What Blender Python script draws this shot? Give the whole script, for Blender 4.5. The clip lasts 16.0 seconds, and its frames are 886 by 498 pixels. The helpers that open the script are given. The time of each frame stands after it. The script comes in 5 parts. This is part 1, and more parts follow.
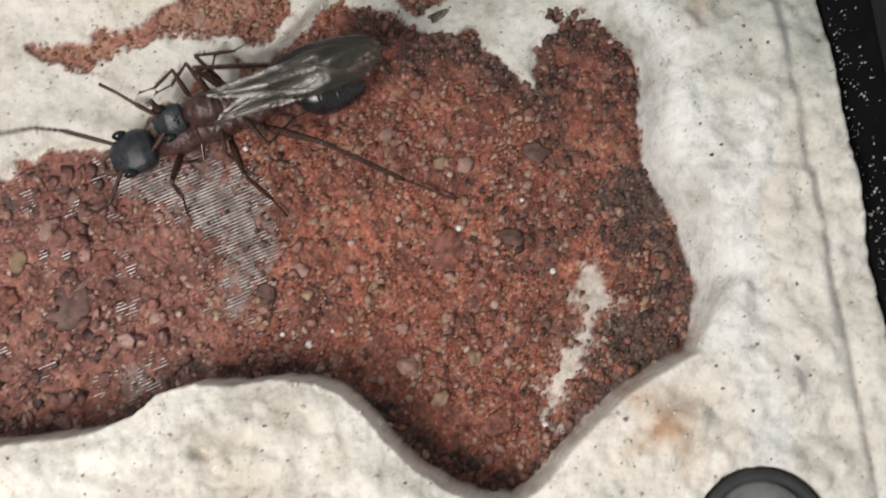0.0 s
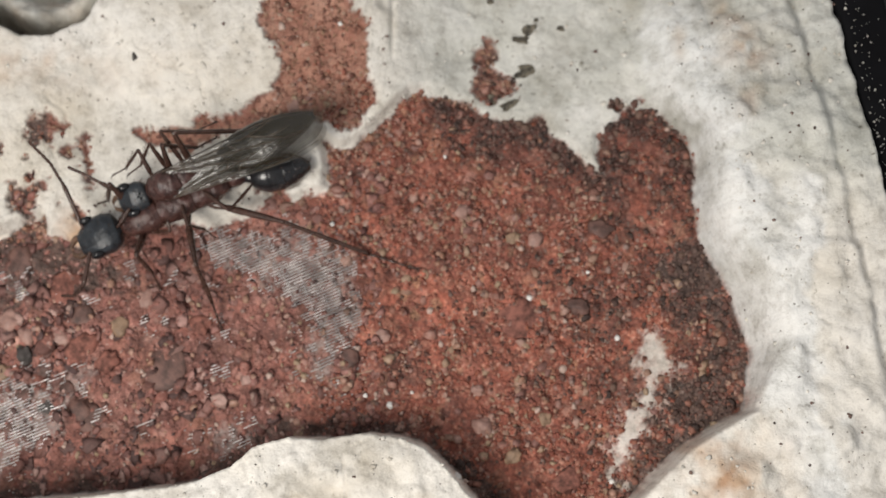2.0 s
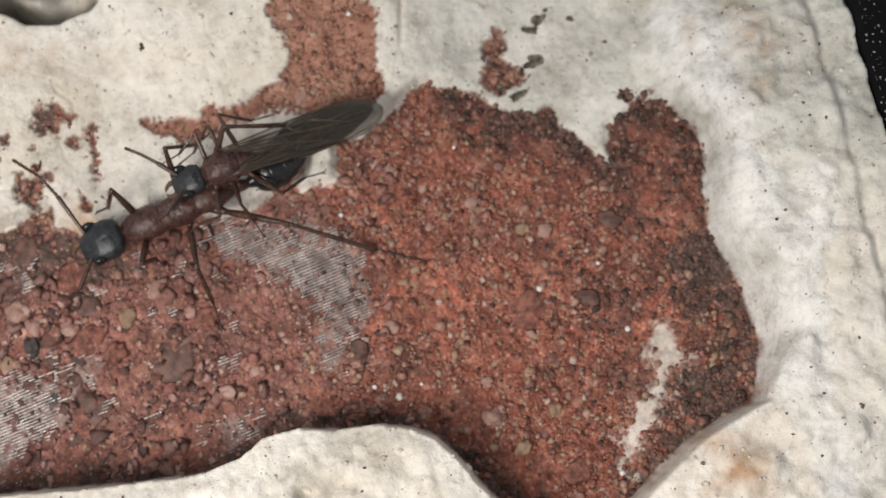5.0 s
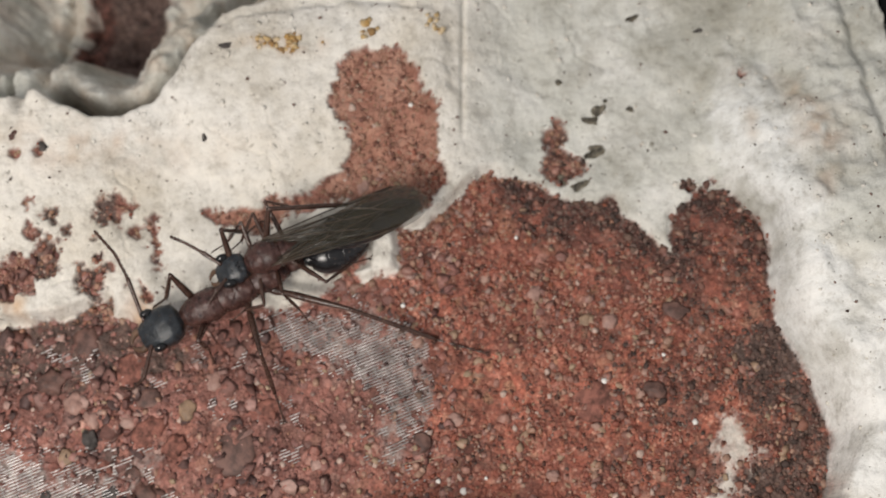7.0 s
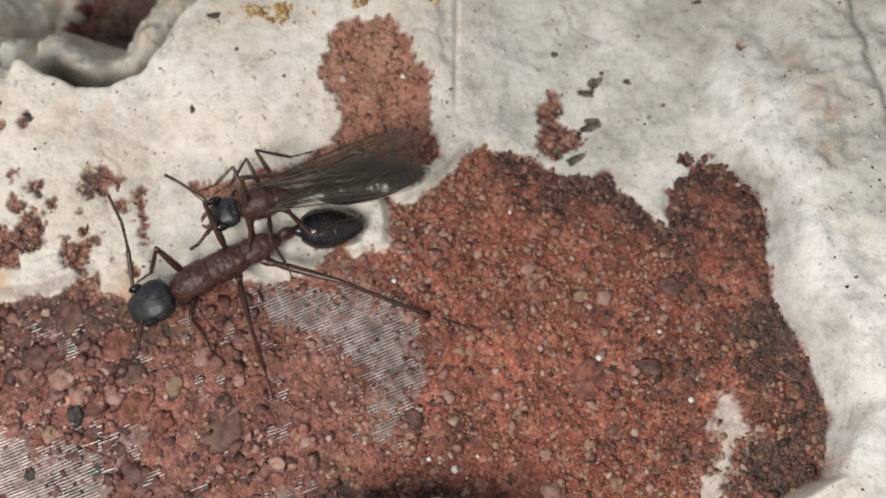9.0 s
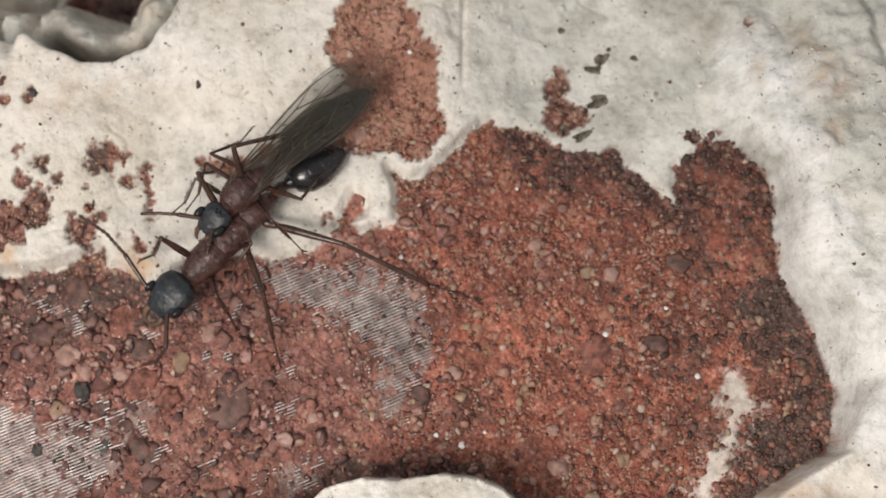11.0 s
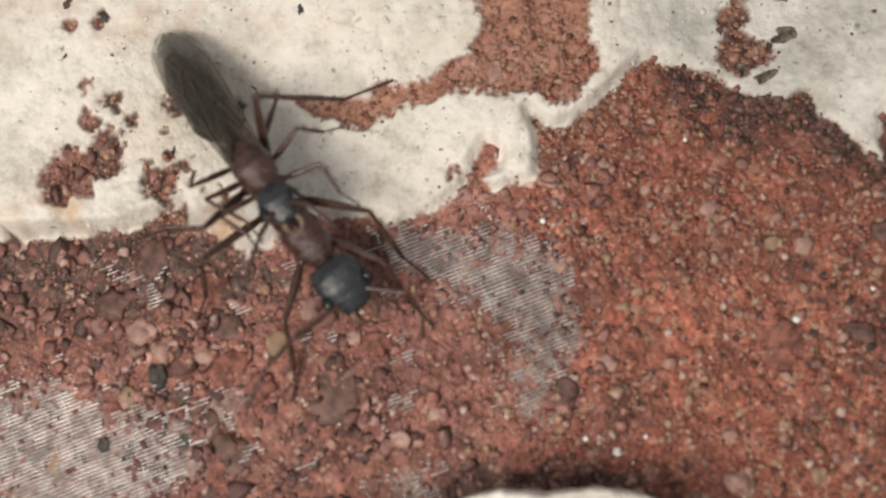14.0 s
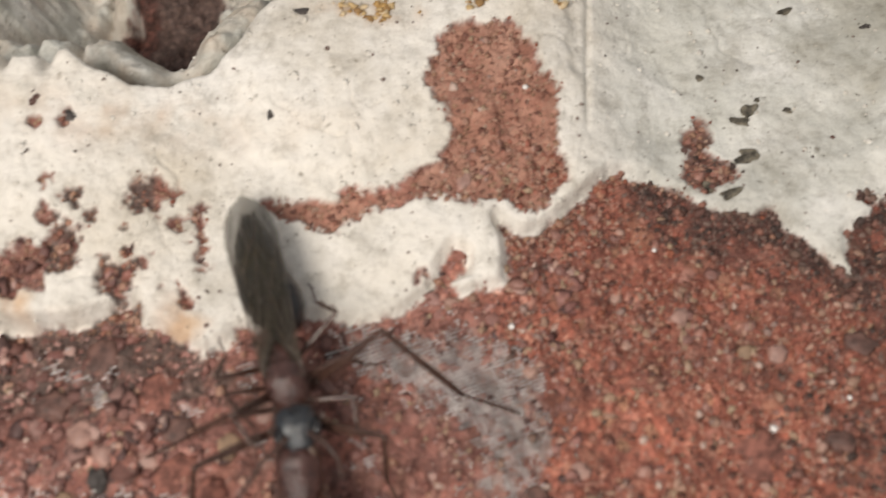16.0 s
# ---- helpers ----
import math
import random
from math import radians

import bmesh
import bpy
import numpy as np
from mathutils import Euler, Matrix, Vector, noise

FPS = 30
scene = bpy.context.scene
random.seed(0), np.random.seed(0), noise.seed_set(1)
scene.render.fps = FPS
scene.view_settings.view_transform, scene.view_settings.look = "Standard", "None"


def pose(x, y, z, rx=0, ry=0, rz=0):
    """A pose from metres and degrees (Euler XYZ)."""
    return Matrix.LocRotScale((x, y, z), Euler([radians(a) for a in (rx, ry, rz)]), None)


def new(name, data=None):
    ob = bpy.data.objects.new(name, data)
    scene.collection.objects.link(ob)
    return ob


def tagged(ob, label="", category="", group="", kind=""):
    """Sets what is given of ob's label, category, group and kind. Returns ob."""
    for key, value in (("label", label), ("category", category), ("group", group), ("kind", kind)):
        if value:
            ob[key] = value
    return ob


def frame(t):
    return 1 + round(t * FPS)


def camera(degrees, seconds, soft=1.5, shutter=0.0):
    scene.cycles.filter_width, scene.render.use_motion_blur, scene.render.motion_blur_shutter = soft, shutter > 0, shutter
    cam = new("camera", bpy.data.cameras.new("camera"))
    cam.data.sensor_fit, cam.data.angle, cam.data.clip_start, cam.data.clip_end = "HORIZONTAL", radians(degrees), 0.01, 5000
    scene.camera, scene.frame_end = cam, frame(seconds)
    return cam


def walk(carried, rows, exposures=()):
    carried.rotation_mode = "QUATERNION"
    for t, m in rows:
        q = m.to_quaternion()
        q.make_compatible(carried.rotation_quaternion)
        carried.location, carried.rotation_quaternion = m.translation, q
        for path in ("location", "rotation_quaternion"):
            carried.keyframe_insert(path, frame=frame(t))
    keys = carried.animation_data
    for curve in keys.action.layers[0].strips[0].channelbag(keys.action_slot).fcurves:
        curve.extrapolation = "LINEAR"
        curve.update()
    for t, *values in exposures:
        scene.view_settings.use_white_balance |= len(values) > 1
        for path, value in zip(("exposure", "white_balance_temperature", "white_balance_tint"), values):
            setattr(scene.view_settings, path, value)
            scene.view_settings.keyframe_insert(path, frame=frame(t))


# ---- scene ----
cam = camera(40, 16.0, soft=1.65, shutter=0.5)
cam.data.dof.use_dof, cam.data.dof.focus_distance, cam.data.dof.aperture_fstop = True, 0.0452, 62
PATH = [
    (0.0, pose(0.00515, -0.00618, 0.04578, 4.71, 1.65, -0.88)),
    (0.5, pose(0.00297, -0.00799, 0.04752, 5.63, 0.87, -1.01)),
    (1.0, pose(0.00231, -0.00885, 0.04957, 8.73, 1.19, -0.80)),
    (1.5, pose(0.00231, -0.00874, 0.04951, 10.02, 1.53, -0.59)),
    (2.0, pose(0.00235, -0.00862, 0.04932, 10.43, 1.67, -0.48)),
    (2.5, pose(0.00211, -0.00844, 0.04908, 10.44, 1.70, -0.43)),
    (3.0, pose(0.00146, -0.00829, 0.04908, 10.26, 1.62, -0.47)),
    (3.2, pose(0.00128, -0.00821, 0.04900, 10.25, 1.56, -0.41)),
    (5.3, pose(0.00180, -0.00896, 0.04906, 10.44, 1.42, -0.59)),
    (5.5, pose(0.00104, -0.00892, 0.04900, 10.46, 1.23, -0.59)),
    (6.0, pose(-0.00158, -0.00835, 0.04891, 10.20, 0.45, -0.71)),
    (6.4, pose(-0.00178, -0.00822, 0.04909, 11.17, 0.31, -0.42)),
    (6.5, pose(-0.00181, -0.00786, 0.04913, 12.03, 0.62, -0.70)),
    (6.6, pose(-0.00155, -0.00726, 0.04914, 12.75, 0.87, -0.66)),
    (7.0, pose(-0.00050, -0.00835, 0.04885, 14.12, 1.80, -0.47)),
    (7.5, pose(-0.00021, -0.00841, 0.04846, 14.74, 1.93, -0.42)),
    (8.0, pose(-0.00000, -0.00839, 0.04813, 14.80, 2.08, -0.34)),
    (8.5, pose(-0.00014, -0.00856, 0.04787, 14.15, 1.91, -0.28)),
    (9.0, pose(-0.00002, -0.00874, 0.04777, 13.66, 1.98, -0.23)),
    (11.3, pose(-0.00072, -0.00867, 0.04779, 12.47, 1.49, -0.21)),
    (11.5, pose(-0.00071, -0.00823, 0.04713, 12.56, 1.78, -0.08)),
    (12.0, pose(-0.00208, -0.00613, 0.04356, 14.31, 2.04, -0.02)),
    (12.3, pose(-0.00240, -0.00561, 0.04094, 14.10, 2.71, 0.37)),
    (12.5, pose(-0.00307, -0.00606, 0.03907, 13.73, 3.40, 0.64)),
    (12.6, pose(-0.00321, -0.00608, 0.03903, 13.24, 3.42, 0.68)),
    (13.0, pose(-0.00349, -0.00632, 0.03886, 11.47, 3.49, 0.82)),
    (13.5, pose(-0.00386, -0.00648, 0.03923, 10.66, 3.58, 0.95)),
    (14.0, pose(-0.00378, -0.00763, 0.03927, 11.92, 4.24, 1.30)),
    (14.5, pose(-0.00374, -0.01196, 0.03612, 20.68, 3.35, 1.75)),
    (14.8, pose(-0.00375, -0.01165, 0.03681, 24.22, 1.10, 1.22)),
    (15.0, pose(-0.00443, -0.01261, 0.03718, 26.41, -0.15, 0.84)),
    (15.5, pose(-0.00461, -0.01210, 0.03604, 26.00, -0.69, 0.70)),
    (16.0, pose(-0.00510, -0.01249, 0.03656, 24.66, 0.54, 1.45)),
]
walk(cam, PATH, [(0.0, 0.00, 6500, 10), (1.0, -0.12, 6500, 10), (2.0, 0.03, 6550, 10.5), (3.0, 0.02, 6600, 11), (9.0, 0.03, 6620, 11.3), (12.5, 0.09, 6800, 12), (14.0, 0.10, 6900, 12), (15.0, 0.20, 6900, 12), (16.0, 0.17, 6800, 12)])

# ---- light ----
MM = 0.001
world = bpy.data.worlds.new("room")
scene.world = world
world.use_nodes = True
world.node_tree.nodes["Background"].inputs[0].default_value = (0.97, 0.98, 1.0, 1)
world.node_tree.nodes["Background"].inputs[1].default_value = 0.36
torch = bpy.data.lights.new("torch_light", "POINT")
torch.energy, torch.shadow_soft_size, torch.color = 0.232, 17.0 * MM, (1.0, 0.955, 0.885)
new("torch_light", torch).matrix_world = pose(-32 * MM, -35 * MM, 72 * MM)


# ---- small tools ----
def mat(name, rough=0.7, metal=0.0):
    m = bpy.data.materials.new(name)
    m.use_nodes = True
    b = m.node_tree.nodes["Principled BSDF"]
    b.inputs["Roughness"].default_value, b.inputs["Metallic"].default_value = rough, metal
    return m, m.node_tree.nodes, m.node_tree.links, b


def ramp(nodes, links, source, stops):
    r = nodes.new("ShaderNodeValToRGB")
    el = r.color_ramp.elements
    while len(el) < len(stops):
        el.new(0.5)
    for e, (p, c) in zip(el, stops):
        e.position, e.color = p, (*c, 1)
    links.new(source, r.inputs[0])
    return r.outputs[0]


def mixed(nodes, links, factor, a, b, blend="MIX"):
    n = nodes.new("ShaderNodeMix")
    n.data_type, n.blend_type = "RGBA", blend
    for value, k in ((factor, 0), (a, 6), (b, 7)):
        if hasattr(value, "is_linked"):
            links.new(value, n.inputs[k])
        else:
            n.inputs[k].default_value = value if k == 0 else (*value, 1)
    return n.outputs[2]


def grain_noise(nodes, links, scale, detail=4.0, rough=0.6, space="Object"):
    c = nodes.new("ShaderNodeTexCoord")
    n = nodes.new("ShaderNodeTexNoise")
    n.inputs["Scale"].default_value, n.inputs["Detail"].default_value, n.inputs["Roughness"].default_value = scale, detail, rough
    links.new(c.outputs[space], n.inputs["Vector"])
    return n.outputs["Fac"]


def bumped(nodes, links, bsdf, source, distance, strength=1.0):
    b = nodes.new("ShaderNodeBump")
    b.inputs["Distance"].default_value, b.inputs["Strength"].default_value = distance, strength
    links.new(source, b.inputs["Height"])
    links.new(b.outputs[0], bsdf.inputs["Normal"])


def attribute(nodes, name):
    a = nodes.new("ShaderNodeAttribute")
    a.attribute_name = name
    return a.outputs["Fac"]


def smooth(a, b, v):
    u = np.clip((v - a) / (b - a), 0, 1)
    return u * u * (3 - 2 * u)


def lattice_noise(x, y, size, seed):
    """Smooth value noise over the plan, about -1 to 1."""
    table = np.random.RandomState(seed).rand(256, 256) * 2 - 1
    u, v = x / size + 1000.3, y / size + 1000.7
    i, j = np.floor(u).astype(int), np.floor(v).astype(int)
    f, g = u - i, v - j
    f, g = f * f * f * (f * (f * 6 - 15) + 10), g * g * g * (g * (g * 6 - 15) + 10)
    i, j, i1, j1 = i % 256, j % 256, (i + 1) % 256, (j + 1) % 256
    return (table[i, j] * (1 - f) + table[i1, j] * f) * (1 - g) + (table[i, j1] * (1 - f) + table[i1, j1] * f) * g


def rough_noise(x, y, size, seed, octaves=4, fall=0.55):
    total, amp = 0, 1.0
    for k in range(octaves):
        total = total + amp * lattice_noise(x + 3.1 * k, y - 5.7 * k, size / 2**k, seed + k)
        amp *= fall
    return total


def outline_distance(x, y, outline):
    """Distance to a closed outline, negative inside it."""
    best, inside = np.full(x.shape, 1e9), np.zeros(x.shape, bool)
    for (ax, ay), (bx, by) in zip(outline, outline[1:] + outline[:1]):
        ex, ey = bx - ax, by - ay
        t = np.clip(((x - ax) * ex + (y - ay) * ey) / (ex * ex + ey * ey + 1e-12), 0, 1)
        best = np.minimum(best, np.hypot(x - ax - t * ex, y - ay - t * ey))
        if ay != by:
            inside ^= ((ay > y) != (by > y)) & (x < ex * (y - ay) / ey + ax)
    return np.where(inside, -best, best)


# ---- plan of the nest block, millimetres ----
SAND_WEST = [(-30, 0.8), (-21.2, 0.85), (-19.1, 1.0), (-17.5, 1.25), (-16.5, 1.7), (-15.6, 2.1), (-15.4, 1.3), (-14.9, 1.15), (-14.2, 0.8), (-13.4, 0.3),
    (-12.8, 0.6), (-12.3, 1.1), (-11.0, 1.6), (-9.7, 1.7), (-8.9, 1.6), (-8.4, 1.4), (-7.4, 1.9), (-6.9, 2.2), (-6.2, 2.7), (-5.9, 3.5), (-5.5, 4.2), (-5.0, 4.0), (-5.1, 3.4),
    (-5.7, 3.0), (-5.3, 2.6), (-4.6, 2.7), (-3.8, 3.0), (-3.8, 3.9), (-4.1, 5.3), (-3.7, 4.9), (-3.2, 4.7), (-2.4, 5.0), (-1.9, 5.5),
    (-1.1, 6.3), (-0.3, 7.1)]
SAND_NORTH = [(0.1, 7.2), (1.1, 7.2), (1.9, 6.8), (2.7, 6.2), (3.5, 5.9), (4.5, 6.0), (5.3, 6.1), (5.6, 5.2), (6.5, 4.7), (7.1, 4.0),
    (7.6, 3.6), (7.4, 5.3), (8.1, 5.7), (9.0, 6.3), (9.9, 6.5), (10.5, 5.7), (11.2, 4.9), (11.4, 3.8), (11.3, 2.4), (11.5, 0.5)]
SAND_SOUTH = [(12.1, -0.6), (12.7, -1.7), (12.9, -2.7), (13.3, -3.8), (13.1, -5.1), (12.8, -6.3), (11.5, -6.9), (10.3, -7.7), (9.0, -8.8),
    (7.9, -10.0), (7.0, -11.0), (6.2, -11.4), (5.3, -11.4), (4.1, -10.9), (2.9, -10.2), (2.0, -9.3), (1.3, -8.4), (0.4, -7.5), (-0.6, -7.1),
    (-2.0, -7.0), (-3.5, -7.2), (-4.9, -7.1), (-6.2, -7.5), (-7.0, -8.2), (-8.2, -8.7), (-9.6, -8.9), (-12.0, -9.2), (-30, -10.5)]
UPPER_PATCH = [(-6.1, 11.8), (-5.4, 12.3), (-3.6, 12.3), (-3.0, 11.7), (-2.8, 10.5), (-2.0, 10.0), (-2.0, 8.1), (-1.8, 6.6), (-2.4, 6.0),
    (-2.8, 5.5), (-3.6, 5.4), (-3.9, 5.8), (-4.8, 5.8), (-5.6, 5.9), (-6.9, 5.8), (-8.1, 5.4), (-9.4, 4.6), (-10.1, 4.7), (-11.4, 5.2),
    (-12.0, 5.6), (-10.9, 5.6), (-9.6, 5.8), (-8.9, 6.1), (-7.4, 6.1), (-7.1, 6.6), (-6.2, 7.1), (-5.7, 8.0), (-6.0, 9.1), (-6.7, 10.2), (-6.3, 11.1)]
SMALL_PATCHES = [
    [(-20.0, 3.2), (-19.4, 3.7), (-18.7, 3.5), (-18.6, 4.1), (-19.0, 4.5), (-18.9, 5.1), (-18.3, 4.8), (-18.1, 4.5), (-17.4, 4.3), (-17.4, 3.6), (-17.5, 2.9), (-18.4, 2.7), (-18.3, 1.9), (-19.0, 2.1), (-19.7, 1.9), (-20.2, 2.4)],
    [(-18.4, 5.3), (-17.7, 5.5), (-17.7, 5.0), (-17.9, 4.8)],
    [(-17.6, 4.8), (-17.3, 4.9), (-17.1, 4.6), (-17.4, 4.3)],
    [(-16.2, 5.8), (-16.0, 6.3), (-15.7, 6.1), (-15.4, 6.3), (-14.9, 6.0), (-14.5, 5.8), (-14.7, 5.5), (-15.1, 5.3), (-15.3, 4.9), (-15.6, 5.1), (-16.1, 5.0)],
    [(-17.0, 3.3), (-16.7, 3.4), (-16.6, 3.1), (-15.9, 2.9), (-15.7, 2.4), (-16.0, 1.8), (-16.3, 1.9), (-16.8, 2.4)],
    [(-14.7, 2.0), (-14.3, 2.5), (-14.0, 2.4), (-13.6, 1.9), (-14.1, 1.7)],
    [(3.0, 9.95), (3.25, 9.7), (3.1, 9.4), (3.35, 9.2), (3.3, 8.75), (3.05, 8.45), (3.3, 8.3), (3.5, 8.05), (4.15, 7.75), (4.2, 7.4), (3.9, 7.15), (3.5, 6.9), (3.1, 6.8), (2.65, 7.0), (2.3, 7.35), (2.4, 7.9), (2.6, 8.25), (2.55, 8.5), (2.3, 8.85), (2.35, 9.2), (2.65, 9.3), (2.7, 9.75)],
]
SPOTS = ((-14.6, 4.8, 0.16), (-15.6, 3.2, 0.22), (-15.0, 2.6, 0.14), (-19.0, 5.8, 0.2), (-13.95, 5.3, 0.16), (-13.85, 4.8, 0.17), (-13.8, 4.3, 0.2), (-13.7, 3.8, 0.15), (-13.7, 3.4, 0.2),
    (-18.6, 8.0, 0.3), (-19.6, 7.9, 0.25), (-16.15, 4.4, 0.07), (-16.1, 3.6, 0.08), (8.3, 6.4, 0.16), (8.5, 6.8, 0.1), (9.3, 6.8, 0.16), (9.0, 6.4, 0.13), (8.7, 6.0, 0.2), (10.7, 11.2, 0.24), (-6.4, 3.1, 0.2))
CHALK_LOBE = [(9.0, 8.3), (9.6, 10.8), (10.3, 12.9), (10.9, 11.9), (12.5, 10.2), (13.3, 8.3), (13.5, 7.1), (13.0, 5.0), (12.6, 3.4), (15.2, 2.0), (15.6, -12), (12.8, -6.3), (11.6, 0.5), (11.4, 4.0), (10.2, 6.6)]
DOME = [(-13.6, 10.8), (-12.4, 13.1), (-10.5, 14.0), (-7.6, 14.4), (-5.1, 14.6), (-1.5, 14.1), (-1.6, 10.5), (-6.2, 7.6), (-9.5, 6.5), (-12.3, 7.2)]
WHITE_WEDGE = [(9.3, -3.2), (9.8, -4.2), (10.2, -4.6), (9.9, -5.4), (8.8, -6.7), (8.4, -7.5), (7.8, -8.9), (7.3, -9.3), (7.5, -8.6),
    (8.1, -7.5), (8.2, -6.5), (8.6, -5.6), (9.1, -5.2), (8.8, -4.4)]
SCREENS = [
    [(-9.0, 1.0), (-7.6, 1.2), (-6.0, 1.4), (-3.9, 0.9), (-3.2, 0.2), (-2.7, -0.8), (-2.6, -1.9), (-2.8, -3.1), (-3.1, -4.1), (-3.5, -4.8), (-4.1, -4.7),
     (-4.5, -3.6), (-4.4, -2.4), (-5.2, -1.3), (-6.9, -0.6), (-8.5, -0.1)],
    [(-24, -3.6), (-20.2, -4.4), (-19.3, -3.9), (-18.5, -4.1), (-17.5, -5.0), (-16.2, -4.9), (-15.0, -5.5), (-14.7, -6.7), (-15.9, -7.8), (-16.8, -8.5), (-24, -8.9)],
    [(-15.1, -4.8), (-13.6, -4.4), (-13.7, -5.3), (-14.6, -5.7)],
    [(-8.0, -7.3), (-7.3, -6.8), (-6.6, -6.9), (-6.7, -7.4), (-7.8, -7.7)],
]
POCKET = [(-26, 10.4), (-20.2, 10.2), (-18.8, 10.6), (-17.6, 10.0), (-16.6, 9.6), (-15.4, 9.7), (-14.0, 10.3), (-13.1, 11.6), (-12.3, 13.1),
    (-11.3, 14.0), (-9.9, 14.6), (-8.2, 15.1), (-6, 15.6), (-4, 18), (-4, 30), (-26, 30)]
POCKET_SAND = [(-19.6, 26), (-19.5, 18.0), (-19.7, 15.7), (-19.4, 14.7), (-19.8, 14.1), (-18.9, 13.4), (-18.1, 13.6), (-17.1, 14.4), (-15.2, 14.7), (-15.4, 18), (-15.4, 26)]
STEP = 0.075
EDGE_X = lambda y: 18.35 - 0.155 * y


def plan(x, y):
    """Height and surface kinds over the plan."""
    wob = rough_noise(x, y, 1.3, 11, 4) * 0.22
    red = outline_distance(x, y, SAND_WEST + SAND_NORTH + SAND_SOUTH)
    torn = rough_noise(x, y, 0.55, 15, 5, 0.72) * 0.15
    patch = outline_distance(x, y, UPPER_PATCH)
    for some in SMALL_PATCHES:
        patch = np.minimum(patch, outline_distance(x, y, some))
    for cx, cy, r in SPOTS:
        patch = np.minimum(patch, np.hypot(x - cx, y - cy) - r)
    patch = patch + np.where(x < -12.4, 0.12 * rough_noise(x, y, 0.6, 57, 4, 0.75), 0.0)
    wedge = outline_distance(x, y, WHITE_WEDGE) - 0.06 + 1.4 * wob + 2.4 * torn
    screen = np.full(x.shape, 1e9)
    for some in SCREENS:
        screen = np.minimum(screen, outline_distance(x, y, some))
    pocket = outline_distance(x, y, POCKET)
    fine = rough_noise(x, y, 0.35, 31, 3)
    broad = rough_noise(x, y, 5.0, 51, 4)
    # sandy floor, sinking a little towards the north
    floor = -0.11 * np.clip(y - 3, 0, 9) * smooth(-2, 2, x) + 0.05 * broad
    # plateau heights around it
    shelf = 0.42 + 0.075 * np.clip(y - 2, 0, 14) + 0.16 * np.clip(-13.5 - x, 0, 8) + 0.12 * broad
    valley = -0.11 * np.clip(y - 3, 0, 6) + 0.22 + 0.10 * broad + 1.2 * smooth(14.5, 22, y)
    east = 3.1 + 0.10 * np.clip(x - 13, 0, 5) + 0.15 * broad - 0.20 * np.clip(y - 5, 0, 8)
    south = 3.35 + 0.06 * np.clip(-3 - x, 0, 5) + 0.14 * broad
    w_valley = smooth(-2.0, 2.2, x + 0.3 * lattice_noise(x, y, 2.0, 77))
    top = shelf * (1 - w_valley) + valley * w_valley
    w_east = smooth(8.3, 12.6, x + 0.7 * lattice_noise(x, y, 3.0, 78)) * smooth(14, 3, y * 0.55 - x * 0.1 + 3)
    w_east = np.maximum(w_east, smooth(10.5, 13.0, x))
    top = top * (1 - w_east) + east * w_east
    w_south = smooth(-3.5, -6.0, y) * smooth(9.0, 4.5, x)
    w_low = smooth(-3.0, -6.0, y) * smooth(4, 9, x)
    top = top * (1 - w_south) + south * w_south
    top = top * (1 - w_low) + 3.2 * w_low
    steep = np.clip(np.maximum(w_east, np.maximum(w_south, w_low)), 0, 1)
    sandy = red + (0.5 * wob + 0.7 * torn) * (1 - 0.7 * steep)
    knobs = 0.35 * rough_noise(x, y, 1.6, 61, 3)
    reach = 0.35 + 0.45 * steep * (1 - np.maximum(w_south, w_low)) - 0.2 * np.maximum(w_south, w_low)
    run = (red + 0.5 * wob * (1 - 0.6 * steep)) / reach
    rise = smooth(-0.05, 1.0, run)
    soft = np.where(run > 0, 1 - np.exp(-1.5 * np.clip(run, 0, 40) ** 1.1), 0)
    w_soft = w_east * (1 - np.maximum(w_south, w_low))
    rise = rise * (1 - w_soft) + soft * w_soft
    z = floor * (1 - rise) + (top + knobs * steep * smooth(0.2, 1.5, red) * 0.75) * rise
    z = z - 0.22 * w_south * rise * smooth(0.9, 0.1, red)
    worn = smooth(0.15, -0.2, patch + torn)
    z = z - 0.22 * worn * rise
    # the second chamber
    inner = pocket + 0.5 * wob
    dip = smooth(-1.6, -5.0, inner)
    under = smooth(0.05, -0.45, inner)
    z = z * (1 - dip) + (-6.6 + 0.5 * broad) * dip - 2.3 * under * (1 - dip)
    z = z - 7.0 * smooth(-1.2, -2.4, inner) * smooth(-13.2, -11.6, x - 0.25 * (y - 15)) * smooth(-4, -7, x)
    z = z - 5.5 * np.exp(-(((inner + 0.60) / 0.36) ** 2)) * smooth(-19.4, -18.2, x) * (0.65 + 0.5 * lattice_noise(x, y, 1.6, 64))
    z = z + under * (0.35 + 0.3 * dip) * rough_noise(x, y, 1.5, 63, 4)
    for cx, wide in ((-20.6, 0.16), (-19.3, 0.2)):
        z = z - 0.8 * np.exp(-(((x - cx - 0.25 * lattice_noise(y, x, 1.7, 65)) / wide) ** 2)) * smooth(9.4, 10.6, y)
    swell = outline_distance(x, y, DOME) + 0.8 * wob
    z = z + (0.22 * smooth(0.4, -1.8, swell) + 0.16 * smooth(0.1, -0.25, swell)) * rise * (1 - under)
    lobe = outline_distance(x, y, CHALK_LOBE) + 1.5 * wob
    z = z + (0.10 * smooth(0.3, -0.4, lobe) + 0.30 * smooth(0.4, -1.5, lobe)) * smooth(2.5, 5.5, y) * rise
    # crease and edge groove
    crease = np.abs(x + 0.95 + 0.15 * lattice_noise(x, y, 2.5, 79))
    z = z - 0.22 * np.exp(-((crease / 0.10) ** 2)) * smooth(8.2, 9.6, y)
